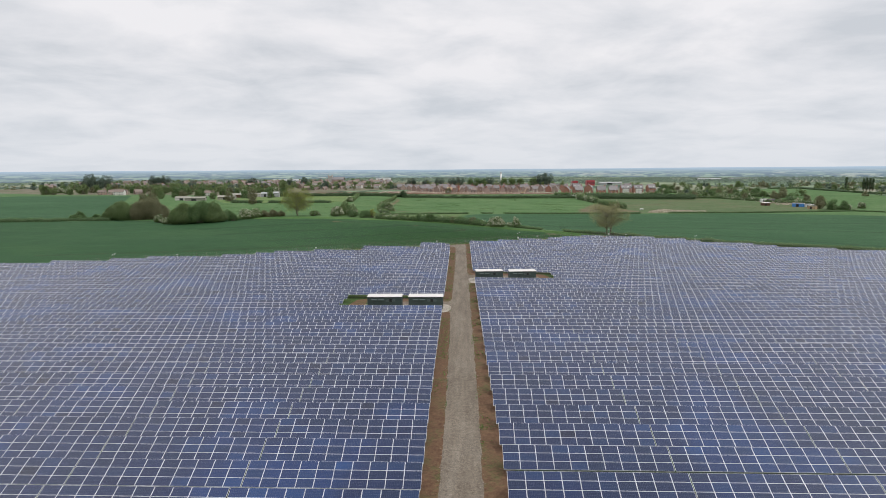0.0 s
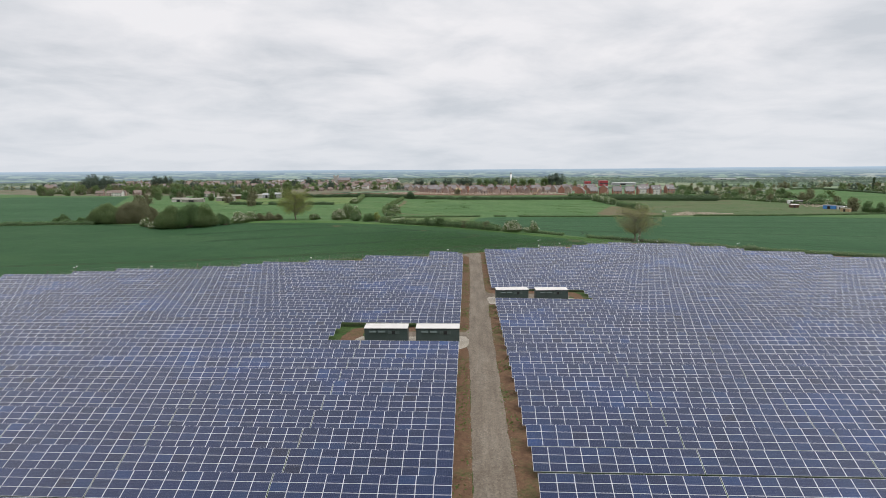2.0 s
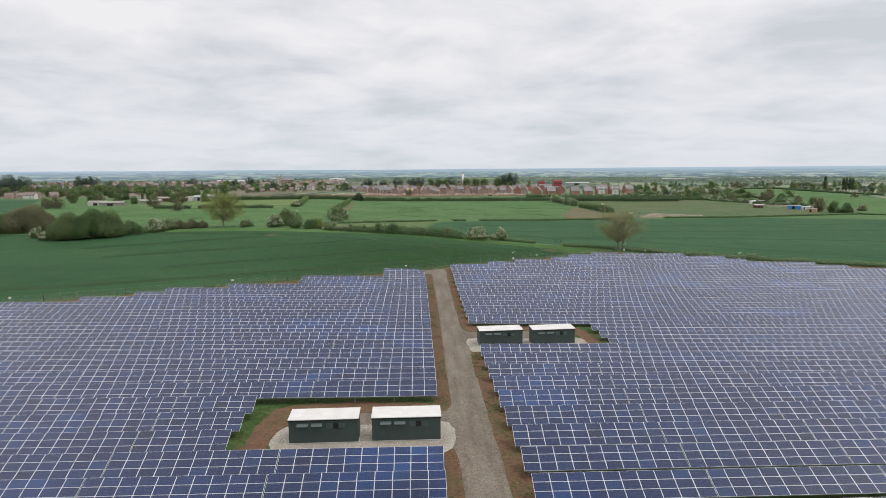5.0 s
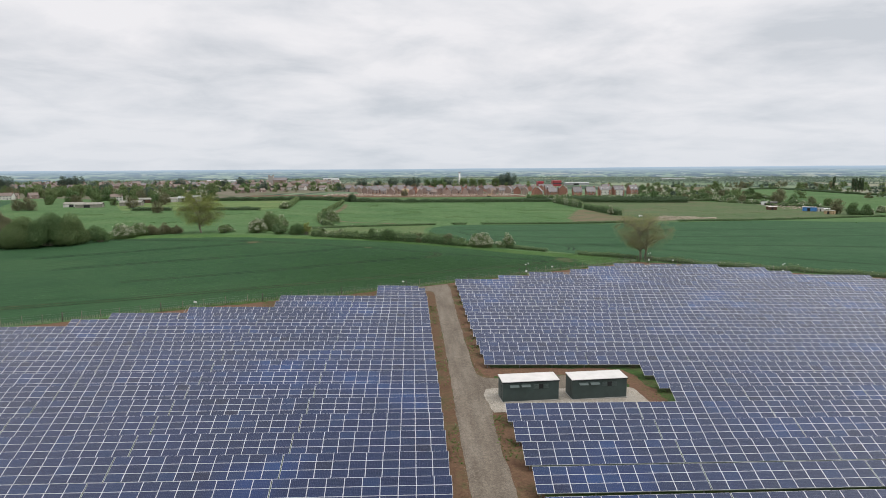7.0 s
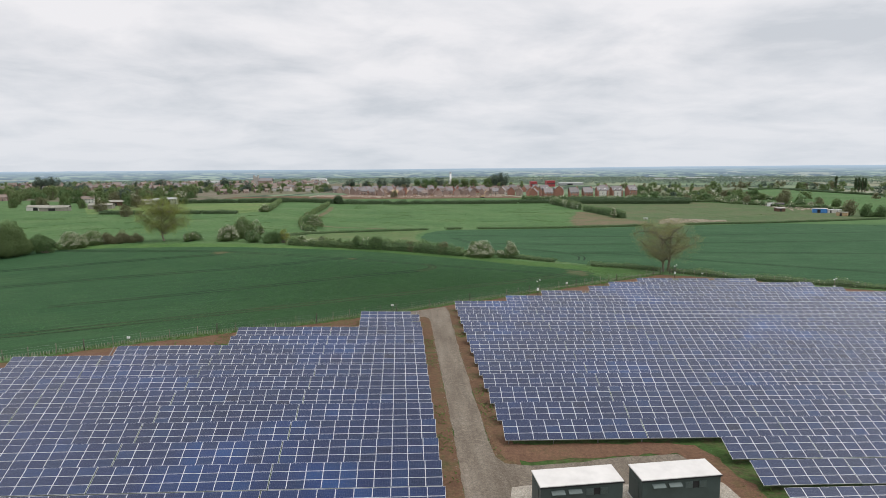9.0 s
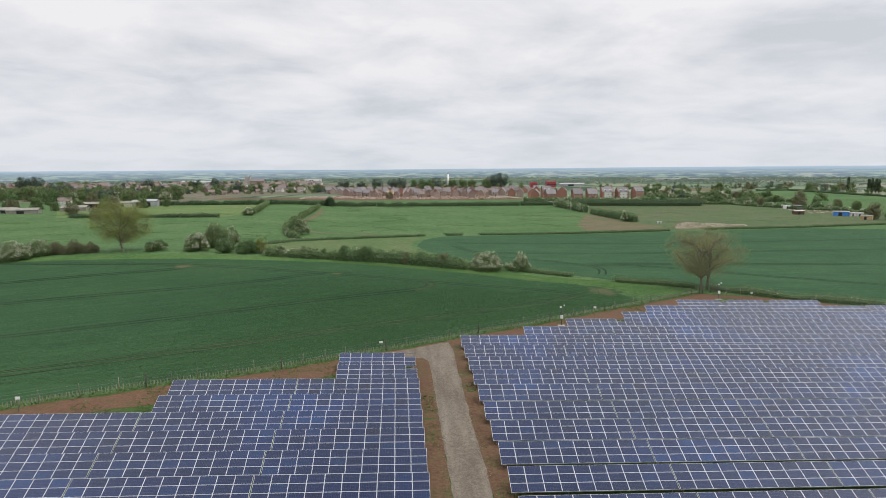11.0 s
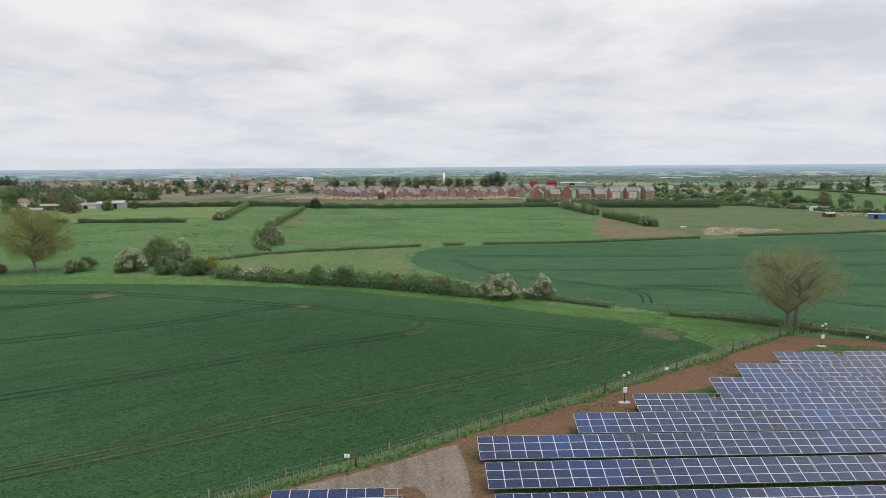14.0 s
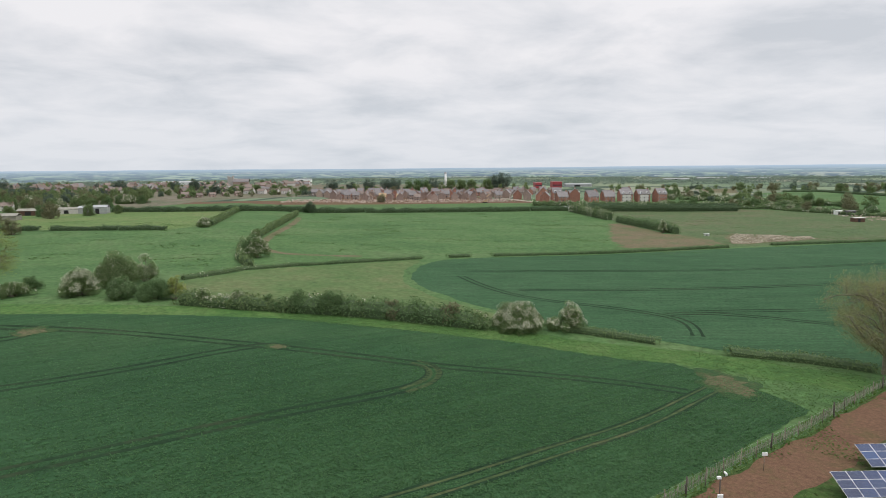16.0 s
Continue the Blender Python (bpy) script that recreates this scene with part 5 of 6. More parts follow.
def stones(name, poly, n, size, mat, label, rng):
    xs, ys = [q[0] for q in poly], [q[1] for q in poly]
    p = scatter(n, min(xs), min(ys), max(xs), max(ys), rng)
    p = p[inside(poly, p)]
    bm = bmesh.new()
    for x, y in p:
        z, r = G(x, y) + 0.10, size * rng.uniform(0.5, 1.2)
        top = bm.verts.new((x + r * 0.2, y, z + r * 0.7))
        a0 = rng.uniform(0, 3)
        ring = [bm.verts.new((x + r * math.cos(a0 + k * 1.571) * rng.uniform(0.7, 1.2), y + r * math.sin(a0 + k * 1.571), z - 0.02)) for k in range(4)]
        for k in range(4):
            bm.faces.new((ring[k], ring[(k + 1) % 4], top))
    return tagged(new(name, plain_mesh(bm, name, mat)), label, "stones", kind="stuff")


M["pebble"] = leaf_mat("pebble", (0.28, 0.25, 0.21), (0.40, 0.37, 0.32), (0.52, 0.49, 0.43), 0.9, 0)
M["pebble_dull"] = leaf_mat("track_pebble", (0.20, 0.175, 0.145), (0.26, 0.23, 0.195), (0.33, 0.30, 0.26), 0.9, 0)
stones("pad_stones", [(-1.1, 169.4), (-0.7, 167.8), (18.5, 168.8), (20.6, 170.4), (20.4, 176.2), (0.4, 176.7), (-1.2, 174)], 5200, 0.085, M["pebble"], "loose pale crushed stones round the cabins", wrng)
stones("pad_stones_west", [(-26.7, 131.2), (-26, 129.8), (-7.2, 128.6), (-5.8, 131.8), (-5.8, 134.6), (-7.2, 137), (-25.8, 136)], 4200, 0.085, M["pebble"], "loose pale crushed stones round the cabins", wrng)
stones("track_stones", [(-5.0, 50), (-4.4, 50), (-5.0, 105), (-5.3, 150), (-5.7, 242), (-6.4, 242), (-6.0, 150), (-5.6, 105)], 1500, 0.05, M["pebble_dull"], "loose stones along the track edge", wrng)
stones("track_stones_east", [(-1.0, 50), (-0.3, 50), (-0.5, 105), (-1.0, 150), (-1.7, 250), (-2.4, 250), (-1.7, 150), (-1.2, 105)], 1500, 0.05, M["pebble_dull"], "loose stones along the track edge", wrng)

M["tussock"] = leaf_mat("tussock", (0.062, 0.124, 0.036), (0.078, 0.144, 0.043), (0.10, 0.158, 0.052), 0.6)
p = np.concatenate([scatter(30000, -64, 436, 112, 640, wrng), scatter(26000, -235, 405, -60, 560, wrng), scatter(12000, 122, 445, 300, 590, wrng)])
dens = np.array([noise.noise((q[0] * 0.035, q[1] * 0.07, 9.0)) + 0.8 * noise.noise((q[0] * 0.12, q[1] * 0.2, 2.0)) for q in p]) > 0.42
tufts("pasture_tussocks", p[dens], 0.14, 0.4, M["tussock"], "coarse darker tussocks in the pasture", "grass", wrng, 0.03, 1.0)

# ---- houses and farm buildings ----
M["brick"] = plain_mat("red_brick", (0.32, 0.155, 0.112), 0.85, 0, 0.18, 0.8, 0.18)
# brick_old, slate and tile are muted for the haze over the town
M["brick_old"] = plain_mat("muted_brick", (0.27, 0.200, 0.166), 0.85, 0, 0.18, 0.8, 0.2)
M["brick_pale"] = plain_mat("buff_brick", (0.315, 0.24, 0.20), 0.85, 0, 0.18, 0.8, 0.18)
M["render"] = plain_mat("white_render", (0.58, 0.56, 0.52), 0.85, 0, 0.06, 0.6)
M["slate"] = plain_mat("grey_slate", (0.185, 0.170, 0.168), 0.7, 0, 0.2, 0.9, 0.15)
M["tile"] = plain_mat("brown_roof_tile", (0.185, 0.145, 0.122), 0.8, 0, 0.2, 0.9, 0.2)
M["batten"] = plain_mat("new_roof_timber", (0.42, 0.30, 0.17), 0.85, 0, 0.2, 0.9)
M["glass"] = plain_mat("window_glass", (0.05, 0.06, 0.07), 0.12, 0, 0.1, 1)
M["red"] = plain_mat("red_cladding", (0.30, 0.035, 0.045), 0.5, 0, 0.08, 0.3)
M["grey_sheet"] = plain_mat("grey_sheeting", (0.36, 0.37, 0.37), 0.6, 0.2, 0.15, 0.4)
M["asbestos"] = plain_mat("weathered_roof_sheet", (0.25, 0.24, 0.20), 0.9, 0, 0.2, 0.5)
M["blue"] = plain_mat("blue_paint", (0.05, 0.20, 0.50), 0.5, 0, 0.1, 1)
M["timber"] = plain_mat("dark_boards", (0.11, 0.06, 0.04), 0.85, 0, 0.2, 1)

WIN = {}


def window_mesh(w, h):
    if (w, h) not in WIN:
        bm = bmesh.new()
        box(bm, -w / 2, -0.06, 0, w / 2, 0.02, h, 0)
        box(bm, -w / 2 + 0.1, -0.075, 0.1, -0.04, -0.061, h - 0.1, 1)
        box(bm, 0.04, -0.075, 0.1, w / 2 - 0.1, -0.061, h - 0.1, 1)
        WIN[(w, h)] = mesh_of(bm, "window", M["white"], M["glass"])
    return WIN[(w, h)]


def gable_roof(bm, w, d, z, rise, over=0.35, thick=0.22):
    """Two roof slopes with eaves, ridge along x."""
    for s in (-1, 1):
        pts = [(-w / 2 - over, s * (d / 2 + over), z - rise * over / (d / 2)), (w / 2 + over, s * (d / 2 + over), z - rise * over / (d / 2)), (w / 2 + over, 0, z + rise), (-w / 2 - over, 0, z + rise)]
        lo = [bm.verts.new(p) for p in pts]
        hi = [bm.verts.new((p[0], p[1], p[2] + thick)) for p in pts]
        bm.faces.new(lo)
        bm.faces.new(hi[::-1])
        for k in range(4):
            bm.faces.new((lo[k], lo[(k + 1) % 4], hi[(k + 1) % 4], hi[k]))


def house(w, d, eaves, rise, wall, roof, label, cols=3, floors=2, dormers=0, chimney=True, bare=False, cat="house", front=""):
    top = thing("house", label, cat, "houses of the town")
    bm = bmesh.new()
    vv = box(bm, -w / 2, -d / 2, -0.5, w / 2, d / 2, eaves)
    for s in (-1, 1):
        a, b, c = (bm.verts.new((s * w / 2, -d / 2, eaves)), bm.verts.new((s * w / 2, d / 2, eaves)), bm.verts.new((s * w / 2, 0, eaves + rise)))
        a2, b2, c2 = (bm.verts.new((s * (w / 2 - 0.25), v.co.y, v.co.z)) for v in (a, b, c))
        bm.faces.new((a, b, c))
        bm.faces.new((a2, c2, b2))
        bm.faces.new((a, c, c2, a2))
        bm.faces.new((b, b2, c2, c))
    part("wall", bm, M[wall], top)
    bm = bmesh.new()
    gable_roof(bm, w, d, eaves, rise)
    r = part("roof", bm, M[roof], top, "bare roof timbers" if bare else "")
    if chimney:
        bm = bmesh.new()
        box(bm, w / 2 - 1.1, -0.4, eaves + rise * 0.6, w / 2 - 0.3, 0.4, eaves + rise + 1.1)
        part("chimney", bm, M["brick"], r)
    if front:
        bm = bmesh.new()
        box(bm, -w * 0.36, -d / 2 - 0.04, 0.1, w * 0.36, -d / 2 + 0.01, eaves - 0.5)
        part("front", bm, M[front], top, "white rendered front")
    ww = 1.25
    for f in range(floors):
        for c in range(cols):
            x = (c + 0.5) * w / cols - w / 2
            if f == 0 and c == cols // 2 and not bare:
                bm = bmesh.new()
                box(bm, x - 0.5, -d / 2 - 0.09, 0, x + 0.5, -d / 2 + 0.02, 2.05)
                part("door", bm, M["glass"], top, "dark front door")
                continue
            ob = part("window", window_mesh(ww, 1.3), None, top)
            ob.matrix_basis = Matrix.Translation((x, -d / 2 - 0.03, 0.95 + f * 2.55))
    for k in range(dormers):
        x = (k + 0.5) * w / dormers - w / 2
        bm = bmesh.new()
        box(bm, x - 0.8, -d / 2 + 0.5, eaves + 0.3, x + 0.8, -0.3, eaves + 1.9)
        dm = part("dormer", bm, M["white"], top, "white dormer")
        ob = part("window", window_mesh(ww, 1.3), None, dm)
        ob.matrix_basis = Matrix.Translation((x, -d / 2 + 0.5, eaves + 0.45))
    return top


def at(x, y, turn=0.0):
    return Matrix.Translation((x, y, G(x, y))) @ Matrix.Rotation(radians(turn), 4, "Z")


KIND = {
    "brick": house(9.0, 8.0, 5.2, 3.9, "brick", "slate", "red brick house with a grey slate roof"),
    "tall": house(8.5, 9.0, 7.4, 4.2, "brick", "slate", "tall red brick town house with grey roof", 3, 3, 2),
    "white": house(10.5, 9.0, 7.0, 3.8, "brick", "slate", "tall brick house with white rendered front and dormers", 3, 3, 2, front="render"),
    "pale": house(8.0, 7.0, 5.0, 3.7, "brick_pale", "slate", "buff brick house with grey slate roof"),
    "bare": house(8.5, 7.0, 5.0, 3.7, "brick_pale", "batten", "half-built brick house with bare roof timbers", 3, 2, 0, False, True),
    "old": house(12.0, 8.0, 4.8, 3.6, "brick_old", "tile", "older brick house with brown tiled roof"),
    "brown": house(8.5, 7.5, 5.0, 3.8, "brick_old", "tile", "muted red brick house with brown tiled roof"),
    "rose": house(8.0, 8.0, 6.6, 3.8, "brick_old", "slate", "three-storey muted brick house with grey roof", 2, 3),
    "far": house(11.0, 8.0, 4.8, 3.6, "brick_old", "tile", "brick house with brown roof among town trees", 0, 0),
    "far_grey": house(10.0, 8.0, 5.0, 3.6, "brick_pale", "slate", "buff house with grey roof among town trees", 0, 0),
    "far_white": house(13.0, 8.0, 4.6, 3.2, "render", "tile", "pale rendered house among town trees", 0, 0),
    "semi": house(14.0, 8.0, 5.0, 3.4, "render", "tile", "long pale house with brown tiled roof", 4),
}
used = set()


def put(kind, x, y, turn=0.0, size=1.0):
    m = at(x, y, turn) @ Matrix.Scale(size, 4)
    if kind not in used:
        used.add(kind)
        KIND[kind].matrix_basis = m
    else:
        copy_thing(KIND[kind], m)


for kind, x, y, turn in (("tall", 215, 729.5, 8), ("white", 200.6, 732.2, 3), ("white", 186.2, 733.9, 0), ("brick", 171.9, 733.6, -4), ("brick", 158.5, 737, 0), ("tall", 145.6, 745.4, 75), ("brick", 132.8, 740.8, 5),
                         ("brick", 119.7, 746.2, 70), ("tall", 194.9, 756.7, 10), ("brick", 179.1, 759.7, 5), ("brick", 164.4, 760.4, 0), ("brick", 149.7, 764.2, 5), ("tall", 135.1, 768.1, 0), ("brick", 120.6, 769.8, 80),
                         ("pale", 111.2, 781.4, 75), ("brick", 104.8, 796.2, 80), ("pale", 97.6, 814.3, 70)):
    put(kind, x, y, turn)
rng = random.Random(11)
for row, (y, x0, x1, step) in enumerate(((790, -40, 88, 15), (806, -62, 92, 11), (822, -70, 98, 10), (838, -80, 112, 9.5), (855, -88, 132, 9.5), (874, -94, 146, 9.5), (895, -84, 160, 10), (918, -60, 172, 11))):
    x = x0
    while x < x1:
        kind = rng.choice(("pale", "bare", "pale", "brown", "bare")) if row < 2 else rng.choice(("rose", "pale", "brown", "rose", "brown", "pale", "brick"))
        put(kind, x + rng.uniform(-2, 2), y + rng.uniform(-5, 5), rng.choice((90, 90, 0, 85, 8, 95, -10, 80)), rng.uniform(0.76, 0.9))
        x += step * rng.uniform(0.85, 1.3)
for x in range(-232, -186, 11):
    put("old", x, 884 + (x + 232) * 0.9, 40, 0.75)
for x, y in ((-184, 962), (-168, 955), (-152, 948), (-138, 944)):
    put("semi", x, y, -24, 0.85)
for i in range(150):
    x, y = rng.uniform(-720, -150), rng.uniform(965, 1330)
    put(rng.choice(("far", "far", "far", "far_grey", "far_grey", "far_white")), x, y, rng.choice((0, 20, 90, 60, -30)), rng.uniform(0.8, 1.05))
put("old", -456, 752, 15)
put("old", -444, 755, 15)
put("old", -432, 758, 15)
put("semi", -424, 735, 5)
put("old", -421, 772, 50)
put("semi", -289, 678, 20, 0.85)


def long_shed(x, y, w, d, h, wall, roof, label, turn=0, rise=1.2, cat="shed", name="shed"):
    top = thing(name, label, cat, m=at(x, y, turn))
    bm = bmesh.new()
    box(bm, -w / 2, -d / 2, -0.4, w / 2, d / 2, h)
    part("wall", bm, M[wall], top)
    bm = bmesh.new()
    gable_roof(bm, w, d, h, rise, 0.3, 0.15)
    part("roof", bm, M[roof], top)
    bm = bmesh.new()
    box(bm, -w * 0.18, -d / 2 - 0.06, 0, w * 0.05, -d / 2 + 0.02, h * 0.8)
    part("door", bm, M["black"], top, "dark open doorway")
    return top


B = "low farm shed with weathered sheet roofing"
long_shed(-236.9, 617.9, 15, 7, 3.0, "timber", "asbestos", B, 5)
long_shed(-221.1, 630.6, 12, 6, 2.8, "render", "asbestos", B, 8)
long_shed(-208.6, 628.4, 9, 6, 3.6, "grey_sheet", "grey_sheet", "grey sheet-metal farm shed with sliding doors", 5)
long_shed(-198.6, 624, 10, 6, 4.2, "grey_sheet", "grey_sheet", "grey sheet-metal farm shed with sliding doors", 5)
long_shed(-230.6, 579, 16, 7, 2.6, "asbestos", "asbestos", "long low pale shed among nursery plots", 6)
long_shed(-252.7, 560.1, 18, 6, 2.4, "asbestos", "asbestos", "long low pale shed among nursery plots", 10)
long_shed(-267.7, 567.7, 14, 6, 2.4, "render", "asbestos", "long low pale shed among nursery plots", 0)
long_shed(274.4, 575, 6.6, 4, 2.5, "timber", "render", "small brown field shelter with a white roof", 0, 0.3, "field shelter", "field_shelter")
long_shed(295.5, 535.5, 6.5, 4, 2.6, "batten", "asbestos", "tan boarded field shelter with a dull roof", -50, 0.3, "field shelter", "field_shelter")
long_shed(298.2, 563.5, 9.5, 3.0, 3.2, "blue", "render", "bright blue storage container with pale roof", -28, 0.2, "container", "container")
long_shed(305.2, 562, 5, 2.4, 2.4, "render", "grey_sheet", "small white caravan with a grey roof", 10, 0.3, "caravan", "caravan")
long_shed(310.5, 561.5, 4.6, 2.3, 2.2, "render", "white", "small white caravan with a grey roof", -15, 0.2, "caravan", "caravan")
long_shed(291.5, 615.5, 5, 2.3, 2.6, "white", "white", "white box van parked in the yard", 10, 0.15, "van", "van")
long_shed(296.5, 611, 6.5, 3, 2.8, "dark", "slate", "dark shed in the farm yard", 0, 0.4)
long_shed(141.5, 503.8, 2.2, 1.2, 0.8, "white", "white", "white water tank standing in the paddock", 0, 0.05, "tank", "water_tank")
long_shed(114, 660.4, 5.2, 2.2, 2.3, "white", "white", "white touring caravan parked by the hedge", 5, 0.15, "caravan", "caravan")
long_shed(-407.5, 1385.5, 60, 30, 5, "white", "grey_sheet", "large white warehouse beyond the town", 4, 1.5, "warehouse", "warehouse")
long_shed(-205, 1520, 34, 24, 5, "white", "grey_sheet", "large white warehouse beyond the town", 0, 1.5, "warehouse", "warehouse")
long_shed(256.9, 1117.2, 38, 20, 3.4, "grey_sheet", "grey_sheet", "long pale factory hall beside the red building", -3, 1.0, "factory", "factory")
for x, y, w in ((560, 1450, 50), (650, 1480, 60), (740, 1460, 50)):
    long_shed(x, y, w, 14, 2.2, "grey_sheet", "grey_sheet", "long pale nursery roofs in the distance", -8, 1.0, "greenhouse", "greenhouse")

top = thing("red_building", "tall bright red clad building", "building", m=at(196, 1060))
for x, w, h in ((-12, 9, 8.0), (14, 13, 9.0)):
    bm = bmesh.new()
    box(bm, x - w / 2, -7, -1, x + w / 2, 7, h)
    bmesh.ops.bevel(bm, geom=bm.edges[:], offset=0.2, segments=1, affect="EDGES")
    blk = part("block", bm, M["red"], top)
    bm = bmesh.new()
    box(bm, x - w / 2 - 0.2, -7.2, h * 0.42, x + w / 2 + 0.2, -6.9, h * 0.55)
    part("band", bm, M["glass"], blk, "dark window band")

top = thing("church", "stone church tower above the old town", "church", m=at(-262, 1180))
bm = bmesh.new()
box(bm, -4, -4, -1, 4, 4, 17)
for sx in (-1, 1):
    for sy in (-1, 1):
        box(bm, sx * 3.6 - 0.6, sy * 3.6 - 0.6, 17, sx * 3.6 + 0.6, sy * 3.6 + 0.6, 19)
part("tower", bm, M["concrete"], top)
bm = bmesh.new()
box(bm, 4, -5, -1, 26, 5, 10)
nave = part("nave", bm, M["brick_pale"], top)
bm = bmesh.new()
gable_roof(bm, 24, 10, 10, 4)
for v in bm.verts:
    v.co.x += 15
part("roof", bm, M["slate"], nave)

top = thing("water_tower", "slender white tower among the trees", "tower", m=at(64, 1160))
bm = bmesh.new()
tube(bm, (0, 0, 0), (0, 0, 20), 1.7, 1.5, 12)
part("shaft", bm, M["white"], top)
bm = bmesh.new()
tube(bm, (0, 0, 20), (0, 0, 22), 1.9, 1.9, 12)
part("cap", bm, M["grey_sheet"], top)

# building site in front of the new houses
sheet("ground_site", [(-198.9, 758.6), (-145.5, 763.4), (-97.9, 704.4), (-42.5, 730.2), (67.4, 738.4), (116.8, 731.3), (102, 767.9), (87.5, 787), (55.9, 902.9), (-71.3, 865.5), (-84.1, 763.5), (-137.1, 796.1), (-196.1, 802.5)], M["earth"], 0.05, "churned red earth of a building site", "soil")
ribbon("road_site", [(116.6, 737), (104.1, 768.6), (95.5, 807.5), (109.6, 859.2)], 8, M["stone"], 0.12, "pale unfinished road", 0.2, "road")
M["rubble"] = leaf_mat("rubble", (0.34, 0.28, 0.23), (0.29, 0.19, 0.14), (0.46, 0.41, 0.35), 0.9, 0)
M["straw"] = leaf_mat("straw_dump", (0.16, 0.13, 0.09), (0.32, 0.28, 0.205), (0.46, 0.42, 0.34), 0.95, 0)


def heap_stuff(name, area, n, size, mat, label, seed, zs=1.0, poly=None):
    rng = random.Random(seed)
    bm = bmesh.new()
    for _ in range(n):
        x, y = rng.uniform(area[0], area[2]), rng.uniform(area[1], area[3])
        if poly and not inside(poly, np.array([(x, y)]))[0]:
            continue
        a, b, c = (rng.uniform(0.3, 1.0) * size for _ in range(3))
        m = Matrix.Translation((x, y, G(x, y) + c * 0.3 * zs)) @ Euler((rng.uniform(-0.5, 0.5), rng.uniform(-0.5, 0.5), rng.uniform(0, 6))).to_matrix().to_4x4()
        box(bm, -a, -b, -c * zs * 0.5, a, b, c * zs * 0.5, 0, m)
    return tagged(new(name, plain_mesh(bm, name, mat)), label, "rubble", kind="stuff")


heap_stuff("site_material", (-110, 752, 95, 800), 800, 0.95, M["rubble"], "pallets, blocks and spoil on the building site", 3)
STRAW = [(137, 472), (147.5, 494), (160.7, 512), (171, 508), (180.5, 507), (182, 498.6), (192, 501), (189, 492), (172, 484), (141, 471.5)]
heap_stuff("dumped_straw", (133, 468, 195, 517), 3000, 0.5, M["straw"], "spread heap of pale dumped straw and rubble", 5, 0.45, STRAW)
heap_stuff("yard_clutter", (286, 580, 313, 618), 70, 0.8, M["rubble"], "scrap and pale clutter in a farm yard", 8)
sheet("soil_straw", [(136, 470.5), (146, 495), (160, 513.5), (171, 510), (181, 509), (184, 500), (193, 503), (190, 491), (172, 482.5), (141, 470)], M["bare"], 0.045, "trampled soil under the straw heap", "soil", 1.5)


def digger(x, y):
    top = thing("excavator", "tracked excavator standing on the building site", "excavator", m=at(x, y, 20))
    bm = bmesh.new()
    box(bm, -1.8, -1.4, 0, 1.8, -0.7, 0.8)
    box(bm, -1.8, 0.7, 0, 1.8, 1.4, 0.8)
    part("crawler", bm, M["black"], top)
    bm = bmesh.new()
    box(bm, -1.6, -1.2, 0.9, 1.4, 1.2, 2.0)
    box(bm, -0.2, -1.1, 2.0, 1.2, 0.1, 3.0)
    part("body", bm, M["batten"], top)
    bm = bmesh.new()
    tube(bm, (1.3, 0.4, 1.8), (3.6, 0.4, 4.2), 0.25, 0.2, 6)
    tube(bm, (3.6, 0.4, 4.2), (5.4, 0.4, 1.6), 0.2, 0.16, 6)
    part("arm", bm, M["batten"], top)


digger(66, 741)

# ---- trees of the middle distance ----
# evergreen green lifted paler for the haze round the town
M["leaf_ever"] = leaf_mat("evergreen_leaf", (0.080, 0.118, 0.090), (0.104, 0.146, 0.108), (0.132, 0.174, 0.126))
TREES = []
for i, (w, h, mat, clear, white, dens) in enumerate(((9, 8.5, "leaf_mid", 0.0, 0, 4.0), (10, 10.5, "leaf_green", 0.0, 0, 4.0), (8.5, 9, "leaf_brown", 0.05, 0, 2.4), (12, 13.5, "leaf_ever", 0.15, 0, 3.2), (8, 6, "leaf_mid", 0.0, 0.9, 4.5), (11, 11.5, "leaf_fresh", 0.0, 0, 3.6))):
    TREES.append(bush(0, 0, w, h, M[mat], "tree", 201 + i, density=dens, size=0.52, white=white, category="tree", name="tree", clear=clear))
TL = ["rounded green tree in a field boundary", "dense dark green broadleaf tree", "brownish tree just coming into bud", "tall dark evergreen tree near houses", "small hawthorn tree in white blossom", "broad tree in fresh light green leaf"]
seat = set()


def grow(kind, x, y, s=1.0):
    m = at(x, y, (x * 37 + y * 13) % 360) @ Matrix.Scale(s, 4)
    if kind in seat:
        ob = copy_thing(TREES[kind], m)
        ob.matrix_basis = m
    else:
        seat.add(kind)
        TREES[kind].matrix_basis = m
        TREES[kind]["label"] = TL[kind]


